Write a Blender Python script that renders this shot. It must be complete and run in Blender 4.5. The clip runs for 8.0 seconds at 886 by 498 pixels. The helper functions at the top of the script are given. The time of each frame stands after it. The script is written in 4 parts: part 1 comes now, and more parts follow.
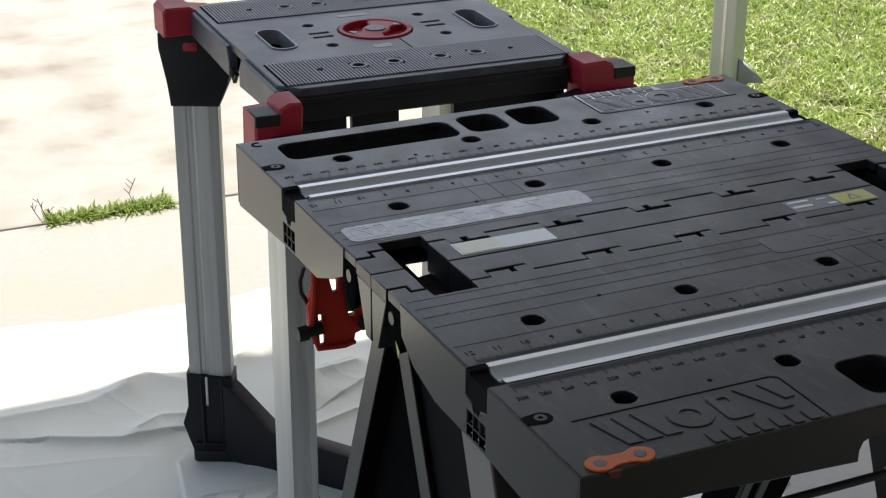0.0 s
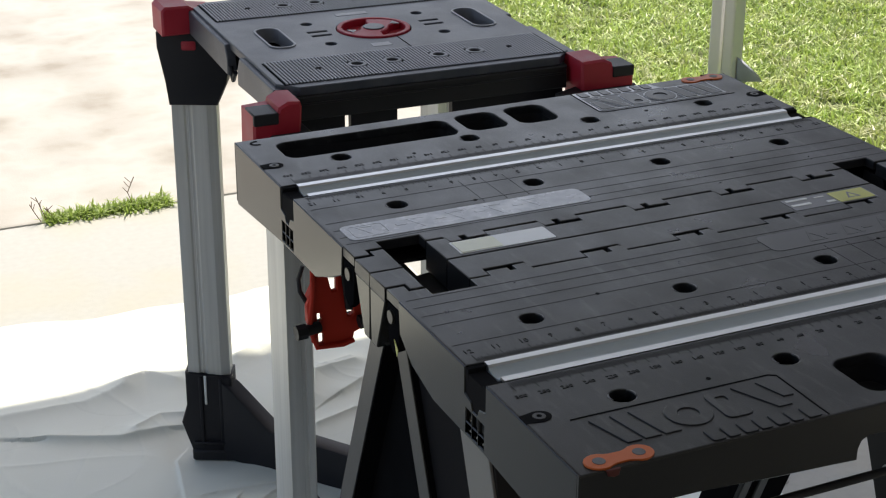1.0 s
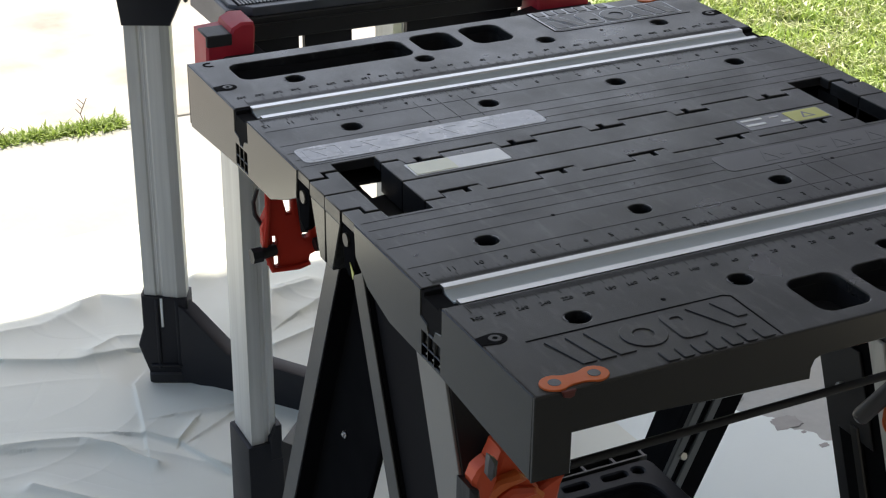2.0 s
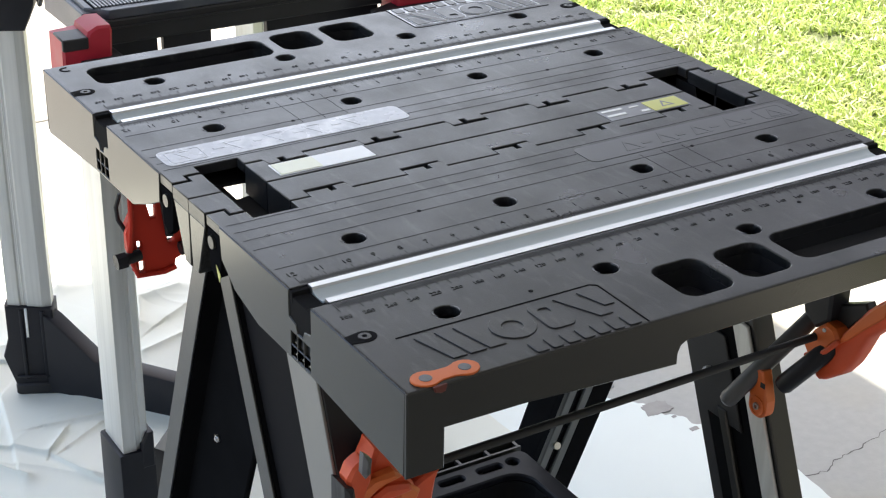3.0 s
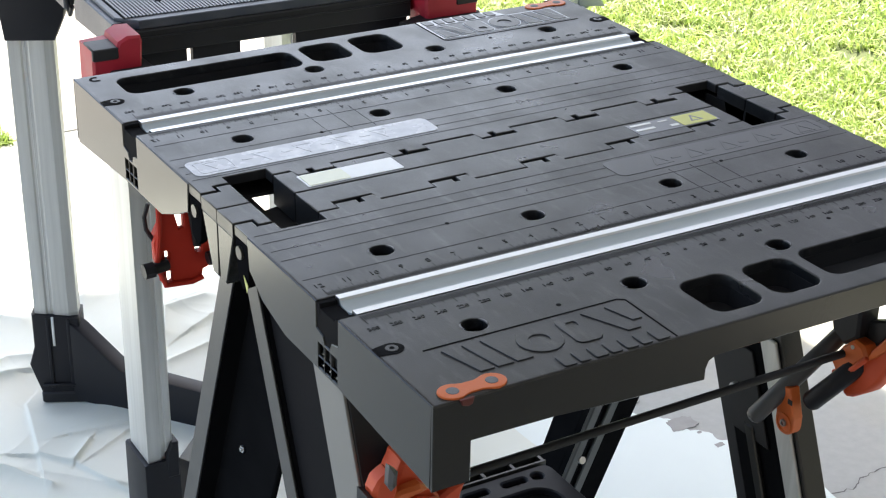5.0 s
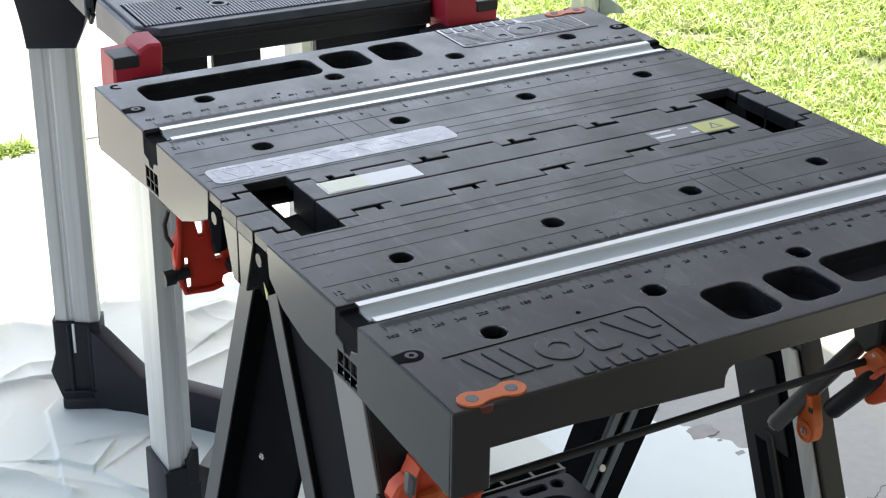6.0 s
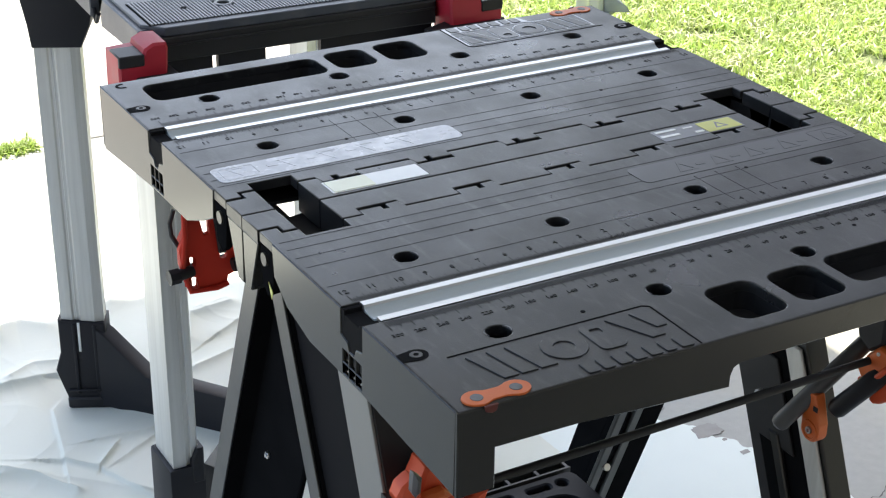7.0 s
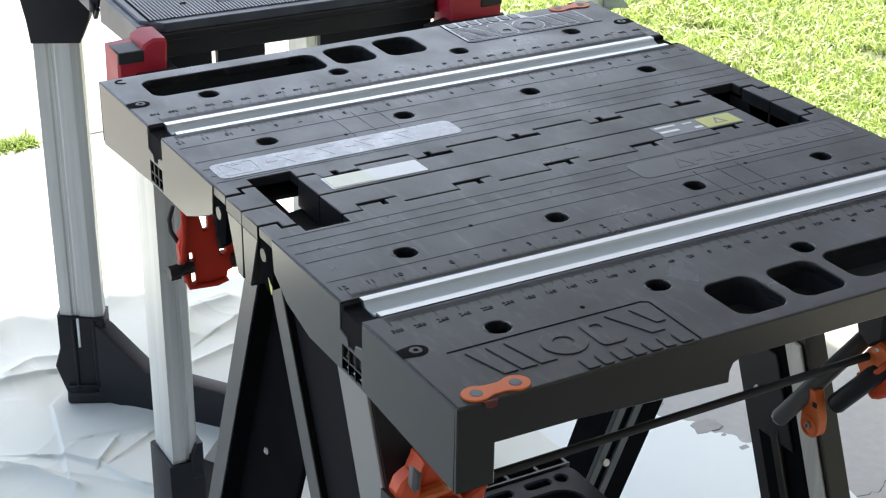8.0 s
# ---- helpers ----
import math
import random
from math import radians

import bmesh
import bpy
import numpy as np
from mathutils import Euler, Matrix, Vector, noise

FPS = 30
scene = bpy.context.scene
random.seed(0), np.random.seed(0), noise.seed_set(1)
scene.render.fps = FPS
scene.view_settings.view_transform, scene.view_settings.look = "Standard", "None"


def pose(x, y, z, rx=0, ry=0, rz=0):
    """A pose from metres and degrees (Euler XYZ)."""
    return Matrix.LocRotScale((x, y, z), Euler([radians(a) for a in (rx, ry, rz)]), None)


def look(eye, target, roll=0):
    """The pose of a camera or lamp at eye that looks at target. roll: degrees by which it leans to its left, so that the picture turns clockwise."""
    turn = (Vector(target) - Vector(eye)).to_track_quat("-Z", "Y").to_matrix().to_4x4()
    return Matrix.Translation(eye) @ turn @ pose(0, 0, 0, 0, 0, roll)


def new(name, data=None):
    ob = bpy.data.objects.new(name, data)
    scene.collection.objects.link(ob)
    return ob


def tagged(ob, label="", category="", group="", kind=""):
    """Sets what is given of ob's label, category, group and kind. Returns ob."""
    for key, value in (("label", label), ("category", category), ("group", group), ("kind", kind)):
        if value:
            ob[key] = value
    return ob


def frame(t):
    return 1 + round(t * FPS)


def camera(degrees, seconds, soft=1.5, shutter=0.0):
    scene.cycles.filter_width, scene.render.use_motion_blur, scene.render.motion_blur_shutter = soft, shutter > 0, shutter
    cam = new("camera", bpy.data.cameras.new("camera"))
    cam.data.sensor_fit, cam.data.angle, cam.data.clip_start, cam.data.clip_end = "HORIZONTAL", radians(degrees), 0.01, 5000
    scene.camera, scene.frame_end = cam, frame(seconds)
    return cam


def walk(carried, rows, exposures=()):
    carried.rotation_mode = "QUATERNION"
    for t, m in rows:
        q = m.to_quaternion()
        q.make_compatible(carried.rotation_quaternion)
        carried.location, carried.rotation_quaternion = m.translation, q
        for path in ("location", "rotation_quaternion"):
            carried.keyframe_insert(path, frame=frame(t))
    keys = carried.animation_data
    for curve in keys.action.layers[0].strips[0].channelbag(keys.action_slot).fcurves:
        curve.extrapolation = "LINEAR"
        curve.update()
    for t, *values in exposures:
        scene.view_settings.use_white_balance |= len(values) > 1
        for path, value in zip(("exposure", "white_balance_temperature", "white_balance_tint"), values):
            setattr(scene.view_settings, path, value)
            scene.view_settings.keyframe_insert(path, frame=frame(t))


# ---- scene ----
cam = camera(30.07, 8.0, soft=1.2)
PATH = [
    (0, (-0.8268, -1.2570, 1.4120), (-0.1322, 0.2464, 0.7069), 0.26),
    (0.5, (-0.8264, -1.2575, 1.4121), (-0.1316, 0.2458, 0.7068), 0.17),
    (1, (-0.8268, -1.2571, 1.4116), (-0.1310, 0.2453, 0.7054), 0.25),
    (1.5, (-0.8265, -1.2567, 1.4106), (-0.1089, 0.2335, 0.7005), 0.37),
    (1.6, (-0.8253, -1.2587, 1.4078), (-0.1007, 0.2205, 0.6820), 0.62),
    (1.7, (-0.8239, -1.2544, 1.4110), (-0.1005, 0.2006, 0.6366), 0.79),
    (1.8, (-0.8243, -1.2548, 1.4106), (-0.1009, 0.1983, 0.6326), 0.74),
    (1.9, (-0.8238, -1.2538, 1.4126), (-0.1016, 0.1959, 0.6273), 0.67),
    (2, (-0.8235, -1.2538, 1.4127), (-0.1009, 0.1952, 0.6265), 0.58),
    (2.1, (-0.8209, -1.2554, 1.4127), (-0.0691, 0.1794, 0.6278), 0.78),
    (2.2, (-0.8209, -1.2547, 1.4126), (-0.0276, 0.1582, 0.6287), 0.70),
    (3.3, (-0.8208, -1.2528, 1.4121), (0.0271, 0.1259, 0.6244), 0.85),
    (3.5, (-0.8209, -1.2517, 1.4116), (0.0261, 0.1277, 0.6243), 0.94),
    (4, (-0.8218, -1.2507, 1.4116), (0.0228, 0.1313, 0.6264), 1.28),
    (4.5, (-0.8226, -1.2509, 1.4115), (0.0142, 0.1386, 0.6309), 1.19),
    (6, (-0.8221, -1.2515, 1.4117), (-0.0133, 0.1610, 0.6431), 0.68),
    (6.5, (-0.8221, -1.2518, 1.4119), (-0.0171, 0.1632, 0.6441), 0.62),
    (7, (-0.8224, -1.2523, 1.4124), (-0.0185, 0.1624, 0.6426), 0.61),
    (7.5, (-0.8227, -1.2526, 1.4124), (-0.0189, 0.1609, 0.6405), 0.61),
    (8, (-0.8233, -1.2527, 1.4128), (-0.0193, 0.1596, 0.6387), 0.62),
]
walk(cam, [(t, look(e, g, r)) for t, e, g, r in PATH],
     exposures=[(0, 0.20, 7000, 10), (1.5, 0.17, 7000, 10), (1.7, 0.30, 7050, 10), (2.2, 0.68, 7000, 10), (3.3, 1.58, 7100, 10), (4.0, 1.60, 7150, 10),
                (4.7, 1.50, 6950, 9), (6.0, 1.36, 6800, 8), (8.0, 1.30, 6700, 8)])

# ---- light ----
SUN_DIR = Vector((0.80, 1.24, 2.30)).normalized()
world = bpy.data.worlds.new("sky")
scene.world = world
world.use_nodes = True
wn = world.node_tree.nodes
sky = wn.new("ShaderNodeTexSky")
sky.sky_type = 'NISHITA'
sky.sun_disc = False
sky.sun_elevation = math.asin(SUN_DIR.z)
sky.dust_density = 2.2
sky.air_density = 0.9
sky.sun_rotation = math.atan2(SUN_DIR.x, SUN_DIR.y)
wn["Background"].inputs["Strength"].default_value = 0.20
world.node_tree.links.new(sky.outputs["Color"], wn["Background"].inputs["Color"])
sun_data = bpy.data.lights.new("sun", 'SUN')
sun_data.energy = 4.8
sun_data.angle = radians(0.53)
sun_data.color = (1.0, 0.95, 0.87)
sun = new("sun", sun_data)
sun.matrix_world = look((0, 0, 6), Vector((0, 0, 6)) - SUN_DIR)


# ---- materials ----
def rgb(c):
    return (*c, 1.0) if len(c) == 3 else c


def material(name, base, rough=0.5, metal=0.0, vary=0.25, scale=30.0, bump=0.15, grain=600.0,
             stain=None, stain_amount=0.0, stain_scale=6.0, rough_vary=0.12, stretch=(1, 1, 1), island=0.0, scuff=0.0):
    """A surface with broad and fine variation of colour, gloss and relief."""
    m = bpy.data.materials.new(name)
    m.use_nodes = True
    n, l = m.node_tree.nodes, m.node_tree.links
    b = n["Principled BSDF"]
    geo = n.new("ShaderNodeNewGeometry")
    mp = n.new("ShaderNodeMapping")
    mp.inputs["Scale"].default_value = stretch
    l.new(geo.outputs["Position"], mp.inputs["Vector"])

    def tex(s, detail=4.0):
        t = n.new("ShaderNodeTexNoise")
        t.inputs["Scale"].default_value = s
        t.inputs["Detail"].default_value = detail
        l.new(mp.outputs["Vector"], t.inputs["Vector"])
        return t
    broad, fine = tex(scale), tex(grain, 2.0)
    mix = n.new("ShaderNodeMix")
    mix.data_type = 'RGBA'
    mix.inputs["A"].default_value = rgb([min(1, c * (1 - vary)) for c in base])
    mix.inputs["B"].default_value = rgb([min(1, c * (1 + vary)) for c in base])
    l.new(broad.outputs["Fac"], mix.inputs["Factor"])
    colour = mix.outputs["Result"]
    if stain:
        st = tex(stain_scale, 6.0)
        ramp = n.new("ShaderNodeValToRGB")
        ramp.color_ramp.elements[0].position, ramp.color_ramp.elements[1].position = 0.48, 0.70
        ramp.color_ramp.elements[1].color = (stain_amount, stain_amount, stain_amount, 1)
        l.new(st.outputs["Fac"], ramp.inputs["Fac"])
        m2 = n.new("ShaderNodeMix")
        m2.data_type = 'RGBA'
        l.new(ramp.outputs["Color"], m2.inputs["Factor"])
        l.new(colour, m2.inputs["A"])
        m2.inputs["B"].default_value = rgb(stain)
        colour = m2.outputs["Result"]
    if scuff:
        m3 = n.new("ShaderNodeMapping")
        m3.inputs["Scale"].default_value = (1.0, 0.22, 1.0)
        m3.inputs["Rotation"].default_value = (0, 0, 0.5)
        l.new(geo.outputs["Position"], m3.inputs["Vector"])
        ts = n.new("ShaderNodeTexNoise")
        ts.inputs["Scale"].default_value, ts.inputs["Detail"].default_value, ts.inputs["Roughness"].default_value = 85.0, 6.0, 0.72
        l.new(m3.outputs["Vector"], ts.inputs["Vector"])
        rs = n.new("ShaderNodeValToRGB")
        rs.color_ramp.elements[0].position, rs.color_ramp.elements[1].position = 0.54, 0.76
        rs.color_ramp.elements[1].color = (scuff, scuff, scuff, 1)
        l.new(ts.outputs["Fac"], rs.inputs["Fac"])
        m4 = n.new("ShaderNodeMix")
        m4.data_type = 'RGBA'
        l.new(rs.outputs["Color"], m4.inputs["Factor"])
        l.new(colour, m4.inputs["A"])
        m4.inputs["B"].default_value = (0.075, 0.075, 0.073, 1)
        colour = m4.outputs["Result"]
    if island:
        hsv = n.new("ShaderNodeHueSaturation")
        rng = n.new("ShaderNodeMapRange")
        rng.inputs["To Min"].default_value, rng.inputs["To Max"].default_value = 1 - island, 1 + island
        l.new(geo.outputs["Random Per Island"], rng.inputs["Value"])
        l.new(rng.outputs["Result"], hsv.inputs["Value"])
        l.new(colour, hsv.inputs["Color"])
        colour = hsv.outputs["Color"]
    l.new(colour, b.inputs["Base Color"])
    rr = n.new("ShaderNodeMapRange")
    rr.inputs["To Min"].default_value, rr.inputs["To Max"].default_value = max(0.02, rough - rough_vary), min(1, rough + rough_vary)
    l.new(broad.outputs["Fac"], rr.inputs["Value"])
    l.new(rr.outputs["Result"], b.inputs["Roughness"])
    b.inputs["Metallic"].default_value = metal
    if bump:
        bp = n.new("ShaderNodeBump")
        bp.inputs["Strength"].default_value = bump
        bp.inputs["Distance"].default_value = 0.0006
        l.new(fine.outputs["Fac"], bp.inputs["Height"])
        l.new(bp.outputs["Normal"], b.inputs["Normal"])
    return m


TOP = material("moulded_plastic", (0.0105, 0.0112, 0.0124), 0.34, vary=0.4, scale=16, bump=0.22, grain=900, rough_vary=0.20,
               stain=(0.042, 0.042, 0.042), stain_amount=0.55, stain_scale=11, scuff=0.7)
# same moulding as the top: the warm tint stands for light off the driveway
SKIRT = material("warm_lit_skirt_plastic", (0.0185, 0.018, 0.0145), 0.21, vary=0.15, scale=10, rough_vary=0.05, bump=0.05, grain=700)
BLACK = material("black_plastic", (0.021, 0.021, 0.0225), 0.45, vary=0.3, scale=20, bump=0.15)
# dark for engraved marks, and for the shade in recesses and gaps
MARK = material("marks_and_recess_shade", (0.010, 0.010, 0.011), 0.9, bump=0)
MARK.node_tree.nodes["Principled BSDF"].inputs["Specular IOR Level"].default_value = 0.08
GROOVE = material("anodised_groove", (0.45, 0.50, 0.515), 0.42, metal=0.15, vary=0.15, scale=12, bump=0.2, grain=400, stretch=(0.03, 1, 1))
LEG = material("leg_plastic", (0.024, 0.0232, 0.0208), 0.34, vary=0.2, scale=12, bump=0.12)
ALU = material("brushed_aluminium", (0.70, 0.71, 0.72), 0.38, metal=1.0, vary=0.06, scale=12, bump=0.2, grain=400, stretch=(0.03, 1, 1))
POSTM = material("worn_aluminium", (0.60, 0.60, 0.575), 0.48, metal=0.50, vary=0.30, scale=85, bump=0.35, grain=300, stretch=(1, 1, 0.035),
                 stain=(0.42, 0.41, 0.385), stain_amount=0.6, stain_scale=40)
STEEL = material("zinc_steel", (0.55, 0.55, 0.54), 0.35, metal=1.0)
ORANGE = material("orange_plastic", (0.66, 0.14, 0.028), 0.42, vary=0.12, scale=25, bump=0.1)
REDORANGE = material("red_orange_plastic", (0.52, 0.030, 0.014), 0.55, vary=0.15, scale=25, bump=0.1)
RED = material("red_plastic", (0.40, 0.014, 0.032), 0.5, vary=0.2, scale=25, bump=0.1)
GREYTOP = material("charcoal_plastic", (0.047, 0.054, 0.070), 0.40, vary=0.18, scale=12, bump=0.25, grain=800,
                   stain=(0.13, 0.135, 0.145), stain_amount=0.5, stain_scale=16, scuff=0.6)
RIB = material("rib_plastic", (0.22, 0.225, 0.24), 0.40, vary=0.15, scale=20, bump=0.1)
SOCK = material("dark_socket_plastic", (0.012, 0.012, 0.0155), 0.50, vary=0.25, scale=14, bump=0.15)
# pale silver holds the sky glare on the sticker, its twin's dark colour has none
SILVER = material("glare_silver", (0.48, 0.49, 0.515), 0.26, vary=0.30, scale=55, bump=0.05, stain=(0.82, 0.83, 0.83), stain_amount=0.9, stain_scale=26)
FILM = material("worn_label_no_glare", (0.075, 0.077, 0.082), 0.40, vary=0.3, scale=60, bump=0.1)
WHITE = material("white_label", (0.84, 0.85, 0.82), 0.22, vary=0.06, scale=60, bump=0.02)
PRINT = material("worn_print_ink", (0.0095, 0.0098, 0.0105), 0.42, bump=0)
PRINT.node_tree.nodes["Principled BSDF"].inputs["Specular IOR Level"].default_value = 0.22
PATCH = material("bare_concrete_patch", (0.36, 0.35, 0.33), 0.85, vary=0.2, scale=40, bump=0.4, grain=300)
DARKRED = material("dark_red_plastic", (0.10, 0.016, 0.010), 0.6, vary=0.2, scale=40)
RAIL = material("dull_grey_rail", (0.20, 0.195, 0.18), 0.45, vary=0.15, scale=14, bump=0.1, stretch=(1, 1, 0.2))
# leg plastic made darker: the channel's shade is in this colour
LEGWEB = material("shaded_leg_web", (0.0125, 0.0125, 0.0140), 0.85, vary=0.2, scale=20)
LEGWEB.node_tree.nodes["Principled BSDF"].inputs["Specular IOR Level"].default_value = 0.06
CRACKED = material("crack_grit", (0.13, 0.125, 0.12), 0.95, vary=0.3, scale=80)
GRIP = material("grey_grip_plastic", (0.075, 0.075, 0.078), 0.42, vary=0.2, scale=40, bump=0.15)
LEVER = material("orange_red_plastic", (0.66, 0.085, 0.024), 0.5, vary=0.15, scale=30, bump=0.1)
TICK = material("engraved_scale", (0.0098, 0.0100, 0.0108), 0.5, bump=0)
TICK.node_tree.nodes["Principled BSDF"].inputs["Specular IOR Level"].default_value = 0.13
SCORE = material("score_line", (0.0095, 0.010, 0.011), 0.36, bump=0)
SCORE.node_tree.nodes["Principled BSDF"].inputs["Specular IOR Level"].default_value = 0.34
# near black without gloss: shade inside the leg channels is in the colour
WEB = material("shaded_matte_black", (0.0080, 0.0082, 0.0090), 0.95, vary=0.3, scale=20)
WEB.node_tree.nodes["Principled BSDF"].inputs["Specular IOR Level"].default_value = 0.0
ROD = material("matte_black_rod", (0.022, 0.022, 0.024), 0.7, vary=0.3, scale=30, bump=0.1)
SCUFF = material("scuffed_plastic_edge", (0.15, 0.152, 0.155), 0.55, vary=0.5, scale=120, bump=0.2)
GUSSET = material("grey_steel_paint", (0.30, 0.32, 0.37), 0.6)
# label yellow paled: the glare over it is in the colour
PALEYELLOW = material("yellow_under_glare", (0.80, 0.81, 0.60), 0.22, vary=0.1, scale=50, bump=0.02)
YELLOW = material("yellow_label", (0.62, 0.62, 0.16), 0.4, vary=0.12, scale=50, bump=0.02)
PALE = material("pale_recess", (0.42, 0.43, 0.44), 0.5, vary=0.15, scale=60)
CONCRETE = material("driveway_concrete", (0.46, 0.445, 0.41), 0.85, vary=0.30, scale=9.0, bump=0.8, grain=220,
                    stain=(0.25, 0.225, 0.18), stain_amount=0.8, stain_scale=4.5)
APRON = material("apron_concrete", (0.425, 0.43, 0.405), 0.8, vary=0.12, scale=60, bump=0.5, grain=350,
                 stain=(0.45, 0.425, 0.325), stain_amount=0.7, stain_scale=2.1)
CLOTH = material("drop_cloth", (0.77, 0.79, 0.70), 0.75, vary=0.06, scale=5, bump=0.2, grain=500)
COATING = material("peeling_coating", (0.80, 0.87, 0.835), 0.6, vary=0.05, scale=5, bump=0.2, grain=250)
GRASS = material("grass_blade", (0.47, 0.59, 0.20), 0.42, vary=0.40, scale=6.0, bump=0, island=0.6,
                 stain=(0.62, 0.60, 0.36), stain_amount=0.9, stain_scale=9.0)
SOIL = material("lawn_soil", (0.10, 0.125, 0.04), 0.9, vary=0.5, scale=18, bump=0.8, grain=120)
WEED = material("weed_leaf", (0.33, 0.43, 0.11), 0.5, vary=0.3, scale=30, bump=0, island=0.4)
TWIG = material("dry_twig", (0.16, 0.11, 0.06), 0.8)
PAINTED = material("painted_post", (0.56, 0.55, 0.50), 0.45, vary=0.1, scale=6, bump=0.2, grain=300, stretch=(1, 1, 0.2))
CEIL = material("ceiling_sheet", (0.10, 0.10, 0.10), 0.8, vary=0.05, scale=2)
WALLP = material("wall_paint", (0.13, 0.125, 0.12), 0.8, vary=0.08, scale=2, bump=0.4, grain=150)


# ---- mesh helpers ----
I4 = Matrix.Identity(4)
TURN = Matrix.Rotation(math.pi, 4, 'Z')
MIRROR = Matrix.Diagonal((-1, 1, 1, 1))
# (x, y) of a flat outline becomes world (x, z) or (y, z)
TO_XZ = Matrix(((1, 0, 0, 0), (0, 0, 1, 0), (0, 1, 0, 0), (0, 0, 0, 1)))
TO_YZ = Matrix(((0, 0, 1, 0), (1, 0, 0, 0), (0, 1, 0, 0), (0, 0, 0, 1)))


def part(name, bm, mat, parent=None, label="", smooth=35):
    me = bpy.data.meshes.new(name)
    bmesh.ops.recalc_face_normals(bm, faces=bm.faces)
    bm.to_mesh(me)
    bm.free()
    me.materials.append(mat)
    me.set_sharp_from_angle(angle=radians(smooth))
    for p in me.polygons:
        p.use_smooth = max(abs(c) for c in p.normal) < 0.9995
    ob = new(name, me)
    if parent is not None:
        ob.parent = parent
    if label:
        tagged(ob, label)
    return ob


def thing(name, at, label, category, group="", kind="", rz=0.0):
    ob = new(name)
    ob.matrix_basis = pose(*at, 0, 0, rz)
    return tagged(ob, label, category, group, kind)


def merge(bm, other, m=I4):
    other.transform(m)
    me = bpy.data.meshes.new("tmp")
    other.to_mesh(me)
    other.free()
    bm.from_mesh(me)
    bpy.data.meshes.remove(me)
    return bm


def box(x0, x1, y0, y1, z0, z1, bevel=0.0, segs=1, m=I4):
    bm = bmesh.new()
    bmesh.ops.create_cube(bm, size=1.0)
    for v in bm.verts:
        v.co = Vector(((x0 + x1) / 2 + v.co.x * (x1 - x0), (y0 + y1) / 2 + v.co.y * (y1 - y0), (z0 + z1) / 2 + v.co.z * (z1 - z0)))
    if bevel:
        bmesh.ops.bevel(bm, geom=bm.edges[:], offset=bevel, segments=segs, affect='EDGES', profile=0.5)
    bm.transform(m)
    return bm


def area(loop):
    return sum(a[0] * b[1] - b[0] * a[1] for a, b in zip(loop, loop[1:] + loop[:1])) / 2


def inset(loop, d):
    """The loop moved to its left by d, so that a bevel of d brings it back to size."""
    out = []
    for a, b, c in zip(loop[-1:] + loop[:-1], loop, loop[1:] + loop[:1]):
        u, v = Vector((b[0] - a[0], b[1] - a[1])), Vector((c[0] - b[0], c[1] - b[1]))
        if u.length < 1e-7 or v.length < 1e-7:
            out.append(b)
            continue
        u.normalize(), v.normalize()
        n = Vector((-u.y - v.y, u.x + v.x))
        k = d / max(0.35, 1 + u.dot(v)) if n.length > 1e-6 else 0
        out.append((b[0] + n.x * k, b[1] + n.y * k))
    return out


def plate(outline, holes=(), z0=0.0, z1=0.01, bevel=0.0, m=I4, segs=0):
    """A flat plate with openings and eased edges."""
    cu = bpy.data.curves.new("plate", 'CURVE')
    cu.dimensions, cu.fill_mode = '2D', 'BOTH'
    cu.extrude, cu.bevel_depth, cu.bevel_resolution = (z1 - z0) / 2 - bevel, bevel, segs
    for i, loop in enumerate([outline, *holes]):
        loop = list(loop)
        if (area(loop) > 0) != (i == 0):
            loop.reverse()
        if bevel:
            loop = inset(loop, bevel)
        sp = cu.splines.new('POLY')
        sp.points.add(len(loop) - 1)
        for p, (x, y) in zip(sp.points, loop):
            p.co = (x, y, 0, 1)
        sp.use_cyclic_u = True
    ob = bpy.data.objects.new("plate", cu)
    me = bpy.data.meshes.new_from_object(ob)
    bm = bmesh.new()
    bm.from_mesh(me)
    bpy.data.objects.remove(ob)
    bpy.data.curves.remove(cu)
    bpy.data.meshes.remove(me)
    bmesh.ops.remove_doubles(bm, verts=bm.verts, dist=1e-6)
    bm.transform(Matrix.Translation((0, 0, (z0 + z1) / 2)))
    bm.transform(m)
    return bm


def words(text, size, extrude, m):
    cu = bpy.data.curves.new("words", 'FONT')
    cu.body, cu.size, cu.extrude = text, size, extrude
    cu.align_x, cu.align_y = 'CENTER', 'CENTER'
    cu.resolution_u = 2
    ob = bpy.data.objects.new("words", cu)
    me = bpy.data.meshes.new_from_object(ob)
    bm = bmesh.new()
    bm.from_mesh(me)
    bpy.data.objects.remove(ob)
    bpy.data.curves.remove(cu)
    bpy.data.meshes.remove(me)
    bm.transform(m)
    return bm


def circle(cx, cy, r, n=20, ry=None):
    return [(cx + r * math.cos(2 * math.pi * k / n), cy + (ry or r) * math.sin(2 * math.pi * k / n)) for k in range(n)]


def rrect(x0, x1, y0, y1, r, n=5):
    pts = []
    for cx, cy, a in ((x1 - r, y1 - r, 0), (x0 + r, y1 - r, 90), (x0 + r, y0 + r, 180), (x1 - r, y0 + r, 270)):
        for k in range(n + 1):
            t = radians(a + 90 * k / n)
            pts.append((cx + r * math.cos(t), cy + r * math.sin(t)))
    return pts


